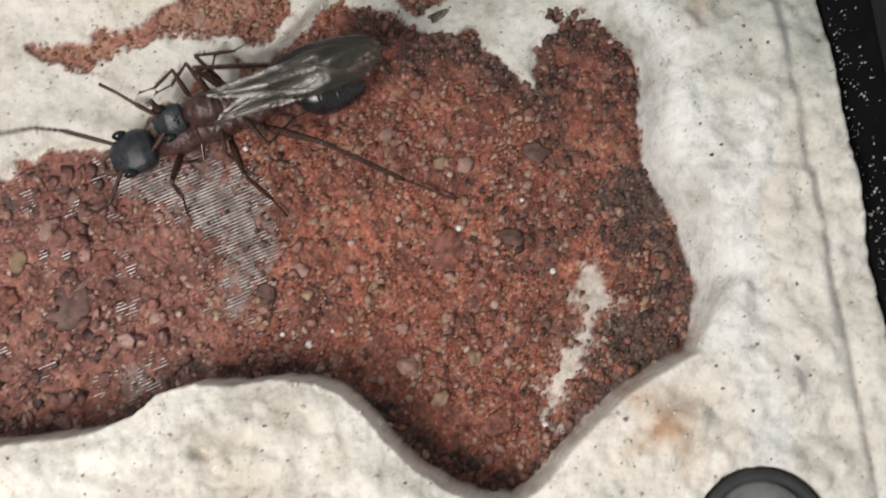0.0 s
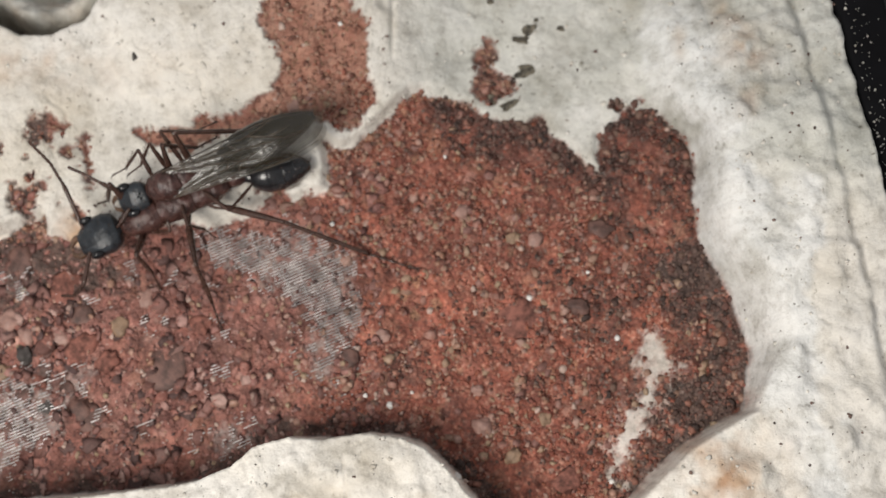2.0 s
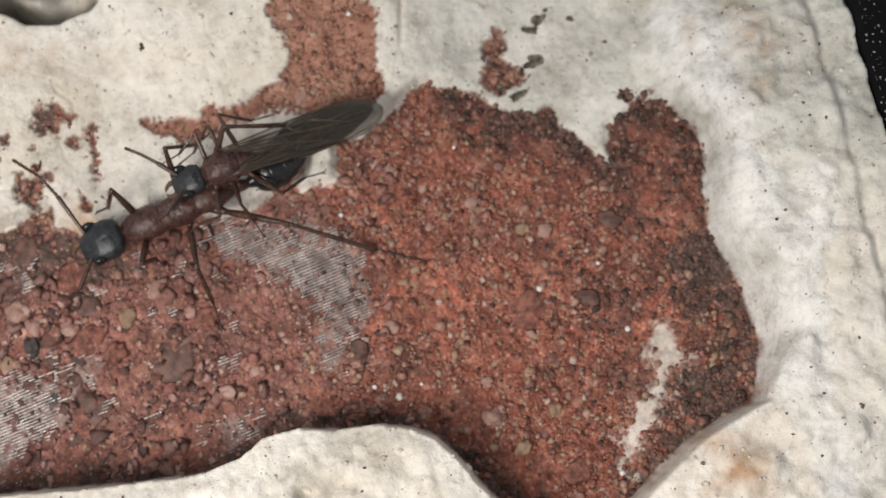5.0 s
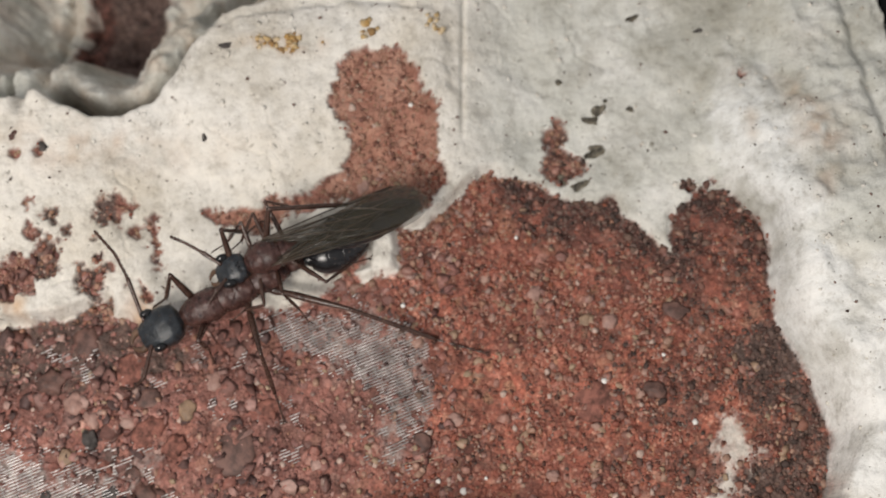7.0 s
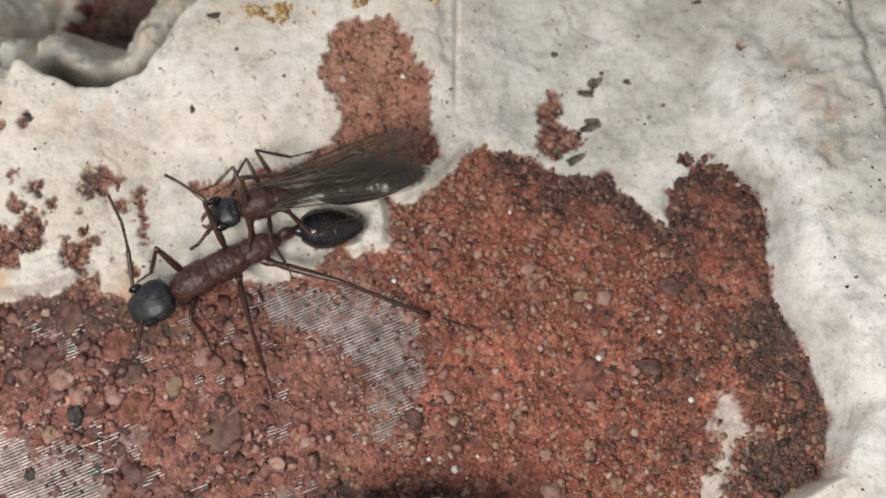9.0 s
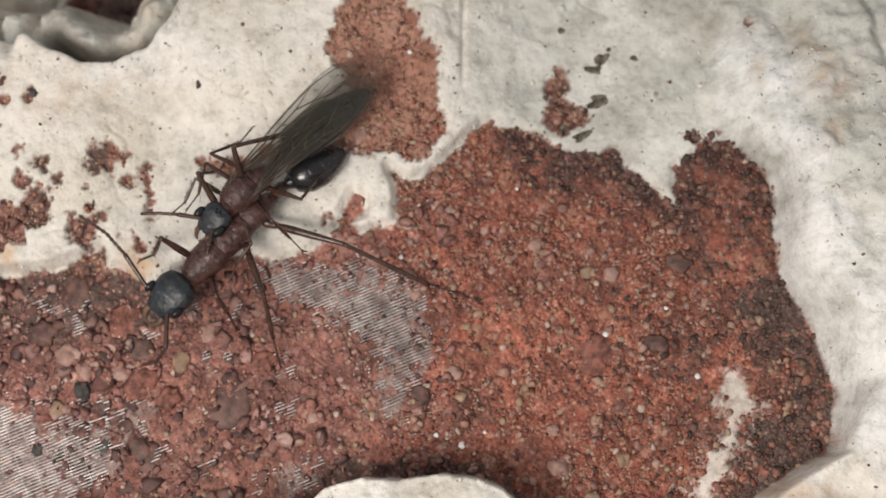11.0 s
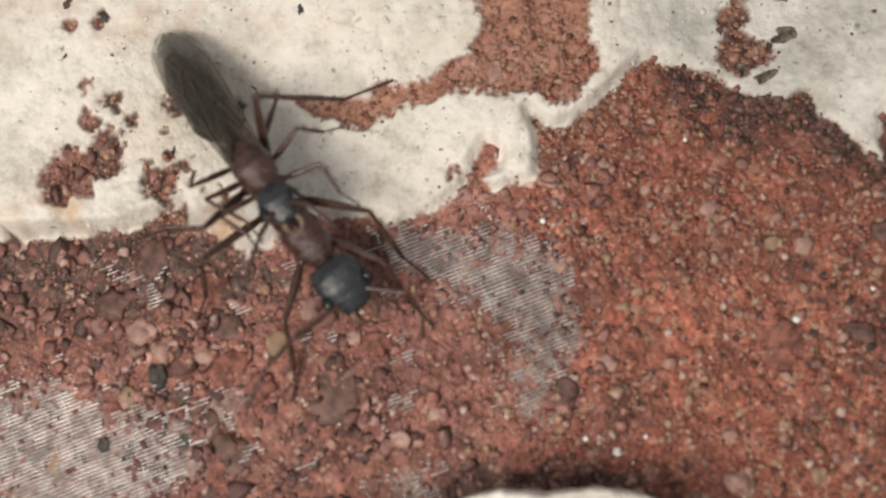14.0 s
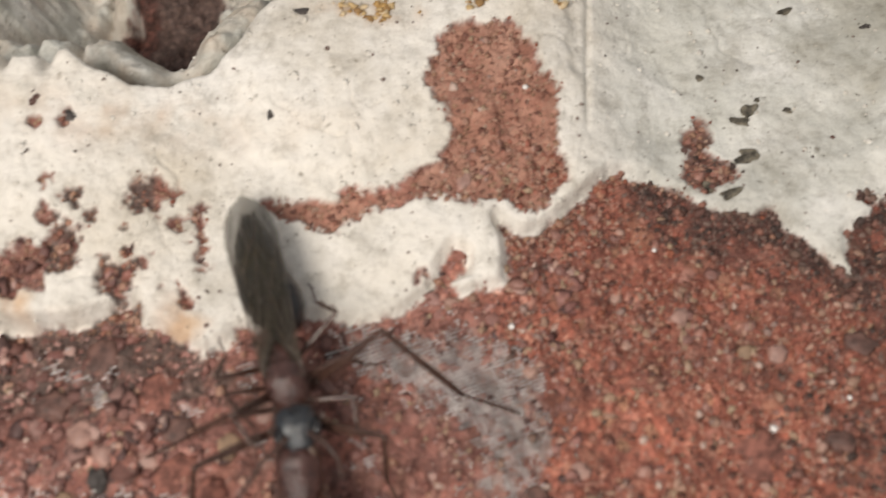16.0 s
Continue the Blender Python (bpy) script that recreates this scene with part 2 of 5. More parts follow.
    wrinkle = np.abs(rough_noise(x + 0.6 * broad, y, 3.2, 101, 3))
    z = z - 0.10 * np.exp(-((wrinkle / 0.035) ** 2)) * smooth(0.0, 0.5, lattice_noise(x, y, 2.6, 102)) * rise
    for cx, cy, wide in ((-4.6, -9.6, 0.35), (3.4, -9.9, 0.5), (-3.2, -9.3, 0.5)):
        z = z - 0.45 * np.exp(-((x - cx) ** 2 + 2.5 * (y - cy) ** 2) / wide**2) * rise
    brush = lattice_noise(x * 0.9 + y * 0.15, y * 0.16, 0.35, 93) * smooth(-1, 3, x)
    edge = EDGE_X(y) - 1.35
    z = z - 0.30 * np.exp(-(((x - edge - 0.05 * broad) / 0.22) ** 2)) - 0.15 * smooth(-0.1, 0.3, x - edge)
    z = z + 0.026 * fine + 0.05 * rough_noise(x, y, 1.1, 91, 3) + 0.018 * brush
    z = z - 1.4 * smooth(2.35, 2.25, np.hypot(x - 14.85, y + 12.7))
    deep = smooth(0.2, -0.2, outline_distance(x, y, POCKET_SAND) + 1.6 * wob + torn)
    sand = np.maximum(np.maximum(smooth(0.08, -0.08, sandy) * (1 - 0.82 * smooth(0.35, -0.4, wedge)), smooth(0.1, -0.1, patch + torn)), deep)
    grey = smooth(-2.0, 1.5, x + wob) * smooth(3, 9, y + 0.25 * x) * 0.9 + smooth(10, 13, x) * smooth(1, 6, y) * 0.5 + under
    stain = 0.75 * np.exp(-((x - 11.4) ** 2 + (y + 8.8) ** 2) / 3.4) + 0.5 * np.exp(-((x - 10.9) ** 2 / 0.1 + (y - 8.6) ** 2 / 0.5)) + 0.45 * np.exp(-((x - 13.2) ** 2 + (y - 8.0) ** 2) / 0.8)
    stain = stain + 0.8 * np.exp(-((y - 12.6 - 0.1 * (x + 8)) ** 2) / 0.25) * smooth(-11, -9.5, x) * smooth(-6.3, -7.2, x) + 0.35 * np.exp(-((x + 17) ** 2 / 30 + (y - 8.3) ** 2 / 1.2))
    stain = stain + 1.1 * np.exp(-((x + 13.9) ** 2 / 0.7 + (y - 1.2) ** 2 / 1.0)) + 1.0 * np.exp(-((x + 19.4) ** 2 / 2.2 + (y - 1.7) ** 2 / 0.6)) + 0.7 * np.exp(-((x + 16.4) ** 2 / 0.5 + (y - 2.3) ** 2 / 0.5))
    stain = stain + 0.45 * np.exp(-((outline_distance(x, y, CHALK_LOBE) / 0.45) ** 2)) * smooth(11.6, 12.4, x) * smooth(4.5, 6.0, y)
    stain = stain + 0.3 * under
    stain = stain * (0.55 + 0.8 * rough_noise(x, y, 0.9, 71, 3))
    dirt_shade = smooth(-3.6, -1.2, red + 3.2 * wob) * smooth(7.6, 9.8, x + 2 * wob) * smooth(1.5, -0.5, y + wob * 2)
    dirt_shade = dirt_shade * (0.78 + 0.35 * rough_noise(x, y, 0.8, 83, 4, 0.7))
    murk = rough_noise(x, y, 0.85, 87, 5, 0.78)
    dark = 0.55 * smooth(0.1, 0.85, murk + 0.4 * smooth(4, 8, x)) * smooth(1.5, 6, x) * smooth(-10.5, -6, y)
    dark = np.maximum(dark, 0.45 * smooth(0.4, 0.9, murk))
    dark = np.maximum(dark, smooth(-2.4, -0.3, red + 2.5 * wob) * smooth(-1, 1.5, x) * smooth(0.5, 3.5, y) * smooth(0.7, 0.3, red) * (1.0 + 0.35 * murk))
    # Pocket sand takes full darkness: the chamber's shade put into its colour.
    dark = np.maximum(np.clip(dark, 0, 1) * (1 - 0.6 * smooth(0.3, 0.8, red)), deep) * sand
    dirt_shade = np.maximum(dirt_shade, 0.8 * smooth(-11, -14, x + 3 * wob) * smooth(-2.6, -0.9, y + 2 * wob) * smooth(1.5, 0.9, y))
    dirt_shade = np.maximum(dirt_shade, 0.95 * smooth(-18.8, -18.2, x) * smooth(-15.2, -15.7, x) * smooth(-0.5, 0.0, y + wob))
    # South wall's foot browned: its shadow gap put into the floor colour.
    dirt_shade = np.maximum(dirt_shade, 0.7 * smooth(-1.0, -0.3, red + 2 * wob) * smooth(-4.5, -6.0, y))
    dirt_shade = np.maximum(dirt_shade, 0.5 * smooth(0.3, 0.8, red) * smooth(1.5, 2.2, x) * smooth(10.5, 9.5, y + 0.6 * (x - 2.4)))
    mesh = smooth(0.2, -0.25, screen + 0.45 * rough_noise(x, y, 1.1, 11, 5, 0.7))
    z = z + sand * (0.06 * fine + 0.09 * rough_noise(x, y, 1.0, 103, 4, 0.65))
    return z, sand, np.clip(dirt_shade, 0, 1) * sand, mesh * sand, np.clip(grey, 0, 1), np.clip(stain, 0, 1), smooth(0.1, -0.2, patch) * (0.5 + 0.5 * smooth(1.5, 0.5, x)) * (0.25 + 0.75 * smooth(-12.4, -11.6, x)), dark


# ---- materials ----
def ground_material():
    m, n, l, b = mat("plaster_and_sand", 0.85)
    sand, dirt_shade, grey, stain = (attribute(n, k) for k in ("sand", "dirt_shade", "grey", "stain"))
    fine, mid, wide = grain_noise(n, l, 5200), grain_noise(n, l, 900), grain_noise(n, l, 170, 5)
    plaster = ramp(n, l, wide, [(0.3, (0.64, 0.585, 0.50)), (0.46, (0.74, 0.705, 0.645)), (0.7, (0.80, 0.775, 0.73))])
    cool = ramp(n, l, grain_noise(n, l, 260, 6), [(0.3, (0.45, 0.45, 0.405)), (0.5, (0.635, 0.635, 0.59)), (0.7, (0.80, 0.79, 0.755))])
    chalk = ramp(n, l, grain_noise(n, l, 210, 6, 0.6), [(0.3, (0.70, 0.71, 0.69)), (0.5, (0.82, 0.825, 0.81)), (0.7, (0.88, 0.88, 0.87))])
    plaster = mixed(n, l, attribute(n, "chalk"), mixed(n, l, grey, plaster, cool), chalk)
    # Plaster turns whiter and warmer towards the south.
    plaster = mixed(n, l, attribute(n, "south_white"), plaster, ramp(n, l, wide, [(0.35, (0.80, 0.755, 0.68)), (0.6, (0.90, 0.87, 0.815))]))
    plaster = mixed(n, l, 0.7, plaster, ramp(n, l, grain_noise(n, l, 1500, 6, 0.8), [(0.33, (0.60, 0.58, 0.55)), (0.5, (1, 1, 1)), (0.7, (1.07, 1.07, 1.07))]), "MULTIPLY")
    plaster = mixed(n, l, 0.7, plaster, ramp(n, l, grain_noise(n, l, 420, 7, 0.7), [(0.32, (0.62, 0.60, 0.56)), (0.50, (0.98, 0.98, 0.98)), (0.7, (1.08, 1.07, 1.06))]), "MULTIPLY")
    plaster = mixed(n, l, stain, plaster, ramp(n, l, mid, [(0.35, (0.48, 0.30, 0.19)), (0.65, (0.66, 0.50, 0.36))]))
    plaster = mixed(n, l, 0.6, plaster, ramp(n, l, grain_noise(n, l, 110, 6, 0.65), [(0.36, (0.64, 0.60, 0.53)), (0.48, (1, 1, 1)), (0.62, (1.0, 0.985, 0.955))]), "MULTIPLY")
    specks = ramp(n, l, grain_noise(n, l, 2300, 1.5), [(0.20, (0.35, 0.32, 0.28)), (0.30, (1, 1, 1))])
    dots = ramp(n, l, grain_noise(n, l, 5200, 1), [(0.22, (0.3, 0.28, 0.25)), (0.27, (1, 1, 1))])
    plaster = mixed(n, l, 0.85, mixed(n, l, 0.85, plaster, specks, "MULTIPLY"), dots, "MULTIPLY")
    def grains(scale, stops):
        """Packed grains: one colour for each cell, with dark joints."""
        v = n.new("ShaderNodeTexVoronoi")
        v.inputs["Scale"].default_value, v.inputs["Randomness"].default_value = scale, 1.0
        c = n.new("ShaderNodeTexCoord")
        l.new(c.outputs["Object"], v.inputs["Vector"])
        p = n.new("ShaderNodeSeparateColor")
        l.new(v.outputs["Color"], p.inputs[0])
        colour = ramp(n, l, p.outputs[0], stops)
        return mixed(n, l, 0.8, colour, ramp(n, l, v.outputs["Distance"], [(0.25, (1.12, 1.12, 1.12)), (0.8, (0.54, 0.50, 0.49))]), "MULTIPLY"), v.outputs["Distance"], p.outputs[1]
    tight, gaps, _ = grains(6200, [(0.0, (0.07, 0.036, 0.028)), (0.2, (0.19, 0.078, 0.056)), (0.4, (0.29, 0.115, 0.080)), (0.6, (0.22, 0.095, 0.070)), (0.75, (0.34, 0.165, 0.118)), (0.88, (0.40, 0.25, 0.185)), (1.0, (0.52, 0.37, 0.30))])
    stones, _, picked = grains(2300, [(0.0, (0.11, 0.058, 0.050)), (0.15, (0.30, 0.105, 0.070)), (0.3, (0.37, 0.20, 0.155)), (0.45, (0.24, 0.105, 0.085)), (0.6, (0.30, 0.20, 0.125)), (0.75, (0.42, 0.26, 0.22)), (0.88, (0.17, 0.085, 0.070)), (1.0, (0.34, 0.14, 0.10))])
    chips, _, chosen = grains(1150, [(0.0, (0.15, 0.075, 0.062)), (0.25, (0.31, 0.115, 0.080)), (0.5, (0.23, 0.12, 0.10)), (0.75, (0.27, 0.155, 0.105)), (1.0, (0.19, 0.082, 0.066))])
    loose, _, _ = grains(2900, [(0.0, (0.09, 0.048, 0.042)), (0.2, (0.17, 0.084, 0.071)), (0.4, (0.25, 0.127, 0.105)), (0.6, (0.20, 0.092, 0.076)), (0.75, (0.32, 0.185, 0.158)), (0.88, (0.25, 0.115, 0.090)), (1.0, (0.42, 0.31, 0.27))])
    hue = ramp(n, l, grain_noise(n, l, 1500, 7, 0.78), [(0.32, (0.12, 0.052, 0.042)), (0.44, (0.24, 0.092, 0.068)), (0.56, (0.30, 0.122, 0.090)), (0.72, (0.42, 0.205, 0.155))])
    red = mixed(n, l, 0.55, hue, tight)
    red = mixed(n, l, ramp(n, l, chosen, [(0.70, (0, 0, 0)), (0.72, (0.55,) * 3)]), red, chips)
    red = mixed(n, l, ramp(n, l, picked, [(0.74, (0, 0, 0)), (0.76, (0.7,) * 3)]), red, stones)
    west = mixed(n, l, 0.6, mixed(n, l, 0.8, hue, (0.215, 0.118, 0.102)), loose)
    west = mixed(n, l, ramp(n, l, chosen, [(0.60, (0, 0, 0)), (0.62, (0.6,) * 3)]), west, mixed(n, l, 0.45, chips, (0.15, 0.085, 0.075)))
    red = mixed(n, l, attribute(n, "mauve"), red, west)
    red = mixed(n, l, 0.6, red, ramp(n, l, fine, [(0.3, (0.45, 0.42, 0.42)), (0.7, (1.35, 1.3, 1.3))]), "MULTIPLY")
    red = mixed(n, l, 0.5, red, ramp(n, l, wide, [(0.35, (0.6, 0.55, 0.55)), (0.6, (1.25, 1.2, 1.15))]), "MULTIPLY")
    clumps = ramp(n, l, grain_noise(n, l, 520, 7, 0.75), [(0.34, (0.46, 0.43, 0.43)), (0.46, (1.10, 1.08, 1.07)), (0.68, (1.5, 1.46, 1.44))])
    red = mixed(n, l, 0.8, red, clumps, "MULTIPLY")
    blots = ramp(n, l, grain_noise(n, l, 290, 5, 0.6), [(0.36, (0.68, 0.64, 0.65)), (0.47, (0.97, 0.96, 0.96)), (0.56, (1.10, 1.04, 1.0)), (0.66, (1.30, 1.24, 1.18))])
    red = mixed(n, l, 0.75, red, blots, "MULTIPLY")
    half = n.new("ShaderNodeMath")
    half.operation, half.inputs[1].default_value = "MULTIPLY", 0.65
    l.new(attribute(n, "pale"), half.inputs[0])
    red = mixed(n, l, half.outputs[0], red, ramp(n, l, mid, [(0.35, (0.24, 0.115, 0.080)), (0.65, (0.45, 0.275, 0.20))]))
    red = mixed(n, l, 1.0, red, mixed(n, l, attribute(n, "mauve"), (1.20, 1.10, 1.07), (1.32, 1.26, 1.25)), "MULTIPLY")
    # Tone of the dark grains, and of shade painted on the pocket's sand.
    dark_grains_shade = ramp(n, l, grain_noise(n, l, 2600, 6, 0.75), [(0.35, (0.026, 0.016, 0.013)), (0.5, (0.095, 0.043, 0.034)), (0.68, (0.25, 0.10, 0.075))])
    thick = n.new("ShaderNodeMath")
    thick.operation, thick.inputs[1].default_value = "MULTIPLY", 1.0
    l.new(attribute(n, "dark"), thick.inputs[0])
    red = mixed(n, l, thick.outputs[0], red, dark_grains_shade)
    silt, _, _ = grains(5200, [(0.0, (0.045, 0.028, 0.023)), (0.4, (0.105, 0.063, 0.052)), (0.7, (0.17, 0.10, 0.082)), (1.0, (0.26, 0.175, 0.145))])
    brown = mixed(n, l, 0.5, silt, ramp(n, l, grain_noise(n, l, 700, 5), [(0.35, (0.05, 0.033, 0.028)), (0.65, (0.15, 0.10, 0.085))]))
    broken = n.new("ShaderNodeMath")
    broken.operation = "MULTIPLY_ADD"
    l.new(grain_noise(n, l, 1500, 5, 0.7), broken.inputs[0])
    broken.inputs[1].default_value = 2.4
    broken.inputs[2].default_value = -1.2
    blur = n.new("ShaderNodeMath")
    blur.operation = "ADD"
    l.new(dirt_shade, blur.inputs[0])
    l.new(broken.outputs[0], blur.inputs[1])
    edge = ramp(n, l, blur.outputs[0], [(0.25, (0, 0, 0)), (0.75, (1, 1, 1))])
    # Brown covers real dirt and the painted shade strip under the south wall.
    red = mixed(n, l, edge, red, brown)
    dusty = n.new("ShaderNodeMath")
    dusty.operation = "MULTIPLY"
    l.new(attribute(n, "screen"), dusty.inputs[0])
    l.new(ramp(n, l, grain_noise(n, l, 2200, 5, 0.7), [(0.4, (0.15,) * 3), (0.6, (0.8,) * 3)]), dusty.inputs[1])
    red = mixed(n, l, dusty.outputs[0], red, (0.34, 0.295, 0.275))
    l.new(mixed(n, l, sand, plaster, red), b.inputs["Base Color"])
    rough = n.new("ShaderNodeMath")
    rough.operation = "MULTIPLY_ADD"
    l.new(gaps, rough.inputs[0])
    l.new(fine, rough.inputs[2])
    depth = n.new("ShaderNodeMath")
    depth.operation, depth.inputs[1].default_value = "MULTIPLY", -0.8
    l.new(sand, depth.inputs[0])
    l.new(depth.outputs[0], rough.inputs[1])
    level = n.new("ShaderNodeMath")
    level.operation, level.inputs[1].default_value = "MULTIPLY_ADD", 0.55
    l.new(rough.outputs[0], level.inputs[0])
    l.new(mixed(n, l, 0.5, grain_noise(n, l, 1300, 5, 0.65), grain_noise(n, l, 330, 4)), level.inputs[2])
    whole = mixed(n, l, sand, level.outputs[0], rough.outputs[0])
    bumped(n, l, b, whole, 0.00009, 0.9)
    l.new(ramp(n, l, grain_noise(n, l, 700, 5), [(0.4, (0.9,) * 3), (0.62, (0.7,) * 3)]), b.inputs["Roughness"])
    return m


def plain(name, colour, rough=0.6, metal=0.0, vary=0.25, scale=900, bump=0.00002):
    m, n, l, b = mat(name, rough, metal)
    f = grain_noise(n, l, scale)
    lo, hi = [c * (1 - vary) for c in colour], [min(1, c * (1 + vary)) for c in colour]
    l.new(ramp(n, l, f, [(0.35, lo), (0.65, hi)]), b.inputs["Base Color"])
    bumped(n, l, b, f, bump, 0.6)
    return m


GROUND = ground_material()
BLACK = plain("black_acrylic", (0.004, 0.004, 0.005), 0.9)
BLACK.node_tree.nodes["Principled BSDF"].inputs["Specular IOR Level"].default_value = 0.15
RUBBER = plain("dark_rubber", (0.035, 0.035, 0.037), 0.7)
TABLE = plain("dark_table", (0.035, 0.035, 0.033), 0.6)


# ---- structure ----
def build_ground():
    xs, ys = np.arange(-27, 20.2, STEP), np.arange(-16, 24, STEP)
    x, y = np.meshgrid(xs, ys)
    z, sand, dirt_shade, mesh, grey, stain, pale, dark = plan(x, y)
    rim = EDGE_X(y) + 0.05 * rough_noise(y, y, 0.8, 5, 4)
    out = x > rim
    z = np.where(out, -12.0, z)
    z[0], z[-1], z[:, 0] = -12.0, -12.0, -12.0
    laid = np.where(~out & (x + STEP > rim), rim - 0.004, np.where(out & (x - STEP <= rim), rim, x))
    co = np.stack([laid, y, z], -1).reshape(-1, 3) * MM
    idx = np.arange(len(xs) * len(ys)).reshape(len(ys), len(xs))
    quads = np.stack([idx[:-1, :-1], idx[:-1, 1:], idx[1:, 1:], idx[1:, :-1]], -1).reshape(-1, 4)
    me = bpy.data.meshes.new("ground")
    me.vertices.add(len(co))
    me.vertices.foreach_set("co", co.ravel())
    me.loops.add(quads.size)
    me.loops.foreach_set("vertex_index", quads.ravel())
    me.polygons.add(len(quads))
    me.polygons.foreach_set("loop_start", np.arange(len(quads)) * 4)
    me.polygons.foreach_set("use_smooth", np.ones(len(quads), bool))
    me.update()
    for name, values in (("sand", sand), ("mauve", np.maximum(0.97 * smooth(-1.0, -6, x + 1.5 * rough_noise(x, y, 2.5, 44, 3)), 0.9 * smooth(6.9, 7.3, y) * smooth(1.0, 2.0, x))), ("pale", pale), ("south_white", 0.85 * smooth(-5.5, -7.5, y) * smooth(15.5, 13.0, x)), ("chalk", 0.92 * smooth(0.5, -0.25, outline_distance(x, y, CHALK_LOBE) + 0.5 * rough_noise(x, y, 1.2, 45, 4))), ("screen", mesh), ("dark", dark), ("dirt_shade", dirt_shade), ("grey", grey), ("stain", stain)):
        me.attributes.new(name, "FLOAT", "POINT").data.foreach_set("value", values.ravel().astype(np.float32))
    me.materials.append(GROUND)
    return tagged(new("ground", me), "white plaster nest block with worn red sandy hollows", "ground", kind="structure")


build_ground()


def long_bar(name, x0, x1, z0, z1, material, label):
    """A bevelled bar running along the slanted edge of the block."""
    bm = bmesh.new()
    bmesh.ops.create_cube(bm, size=1)
    for v in bm.verts:
        y = -30 if v.co.y < 0 else 34
        v.co = Vector((EDGE_X(y) + (x0 if v.co.x < 0 else x1), y, z0 if v.co.z < 0 else z1)) * MM
    bmesh.ops.bevel(bm, geom=bm.edges[:], offset=0.25 * MM, segments=3, affect="EDGES", profile=0.5)
    me = bpy.data.meshes.new(name)
    bm.to_mesh(me)
    bm.free()
    me.materials.append(material)
    return tagged(new(name, me), label, "frame", kind="structure")


long_bar("frame_wall", 0.12, 2.0, -12, 2.9, BLACK, "black acrylic frame dusted with plaster along its edge")
bm = bmesh.new()
bmesh.ops.create_grid(bm, x_segments=1, y_segments=1, size=0.25)
bmesh.ops.translate(bm, vec=(0, 0, -12.1 * MM), verts=bm.verts)
me = bpy.data.meshes.new("table_surface")
bm.to_mesh(me)
bm.free()
me.materials.append(TABLE)
tagged(new("table_surface", me), "dark matt table top", "table", kind="structure")


# ---- things: tools ----
def part(name, bm, material, parent=None, label="", smooth_faces=True):
    me = bpy.data.meshes.new(name)
    for f in bm.faces:
        f.smooth = smooth_faces
    bm.to_mesh(me)
    bm.free()
    me.materials.append(material)
    ob = new(name, me)
    ob.parent = parent
    return tagged(ob, label)


def from_arrays(name, co, faces, material, sides):
    """A mesh from many alike pieces at once; faces all have the same number of sides."""
    me = bpy.data.meshes.new(name)
    me.vertices.add(len(co))
    me.vertices.foreach_set("co", np.asarray(co, np.float32).ravel())
    me.loops.add(faces.size)
    me.loops.foreach_set("vertex_index", faces.ravel().astype(np.int32))
    me.polygons.add(len(faces))
    me.polygons.foreach_set("loop_start", np.arange(len(faces), dtype=np.int32) * sides)
    me.polygons.foreach_set("use_smooth", np.ones(len(faces), bool))
    me.update()
    me.materials.append(material)
    return new(name, me)


def rings(bm, centres, frames, sizes, sides=20, power=2.0):
    """Lofts closed rings into a skin with capped ends."""
    rows = []
    for c, (u, v), (a, b) in zip(centres, frames, sizes):
        row = []
        for k in range(sides):
            w = 2 * math.pi * k / sides
            cu, sv = math.cos(w), math.sin(w)
            cu, sv = math.copysign(abs(cu) ** (2 / power), cu), math.copysign(abs(sv) ** (2 / power), sv)
            row.append(bm.verts.new((Vector(c) + u * (a * cu) + v * (b * sv)) * MM))
        rows.append(row)
    for p, q in zip(rows, rows[1:]):
        for k in range(sides):
            bm.faces.new((p[k], p[(k + 1) % sides], q[(k + 1) % sides], q[k]))
    bm.faces.new(rows[0][::-1])
    bm.faces.new(rows[-1])
    bmesh.ops.recalc_face_normals(bm, faces=bm.faces)
    return bm


def loft(stations, sides=24, power=2.2, steps=5, bm=None):
    """A body along local x: stations of x, half width, half height, centre z; smoothly filled in between."""
    st = np.array(stations, float)
    t = np.linspace(0, len(st) - 1, (len(st) - 1) * steps + 1)
    fine = np.stack([np.interp(t, range(len(st)), st[:, k]) for k in range(4)], 1)
    for _ in range(2):
        fine[1:-1] = (fine[:-2] + 2 * fine[1:-1] + fine[2:]) / 4
    y, z = Vector((0, 1, 0)), Vector((0, 0, 1))
    return rings(bm or bmesh.new(), [(x, 0, c) for x, _, _, c in fine], [(y, z)] * len(fine), [(a, b) for _, a, b, _ in fine], sides, power)


def lumpy(bm, amount, size, seed=0.0):
    """Uneven sculpture on a body: dents and bumps along its normals."""
    bm.normal_update()
    move = [(v, v.normal * (noise.noise(v.co / (size * MM) + Vector((seed, 0, 0))) + 0.5 * noise.noise(v.co / (size * 0.4 * MM))) * amount * MM) for v in bm.verts]
    for v, d in move:
        v.co += d
    return bm


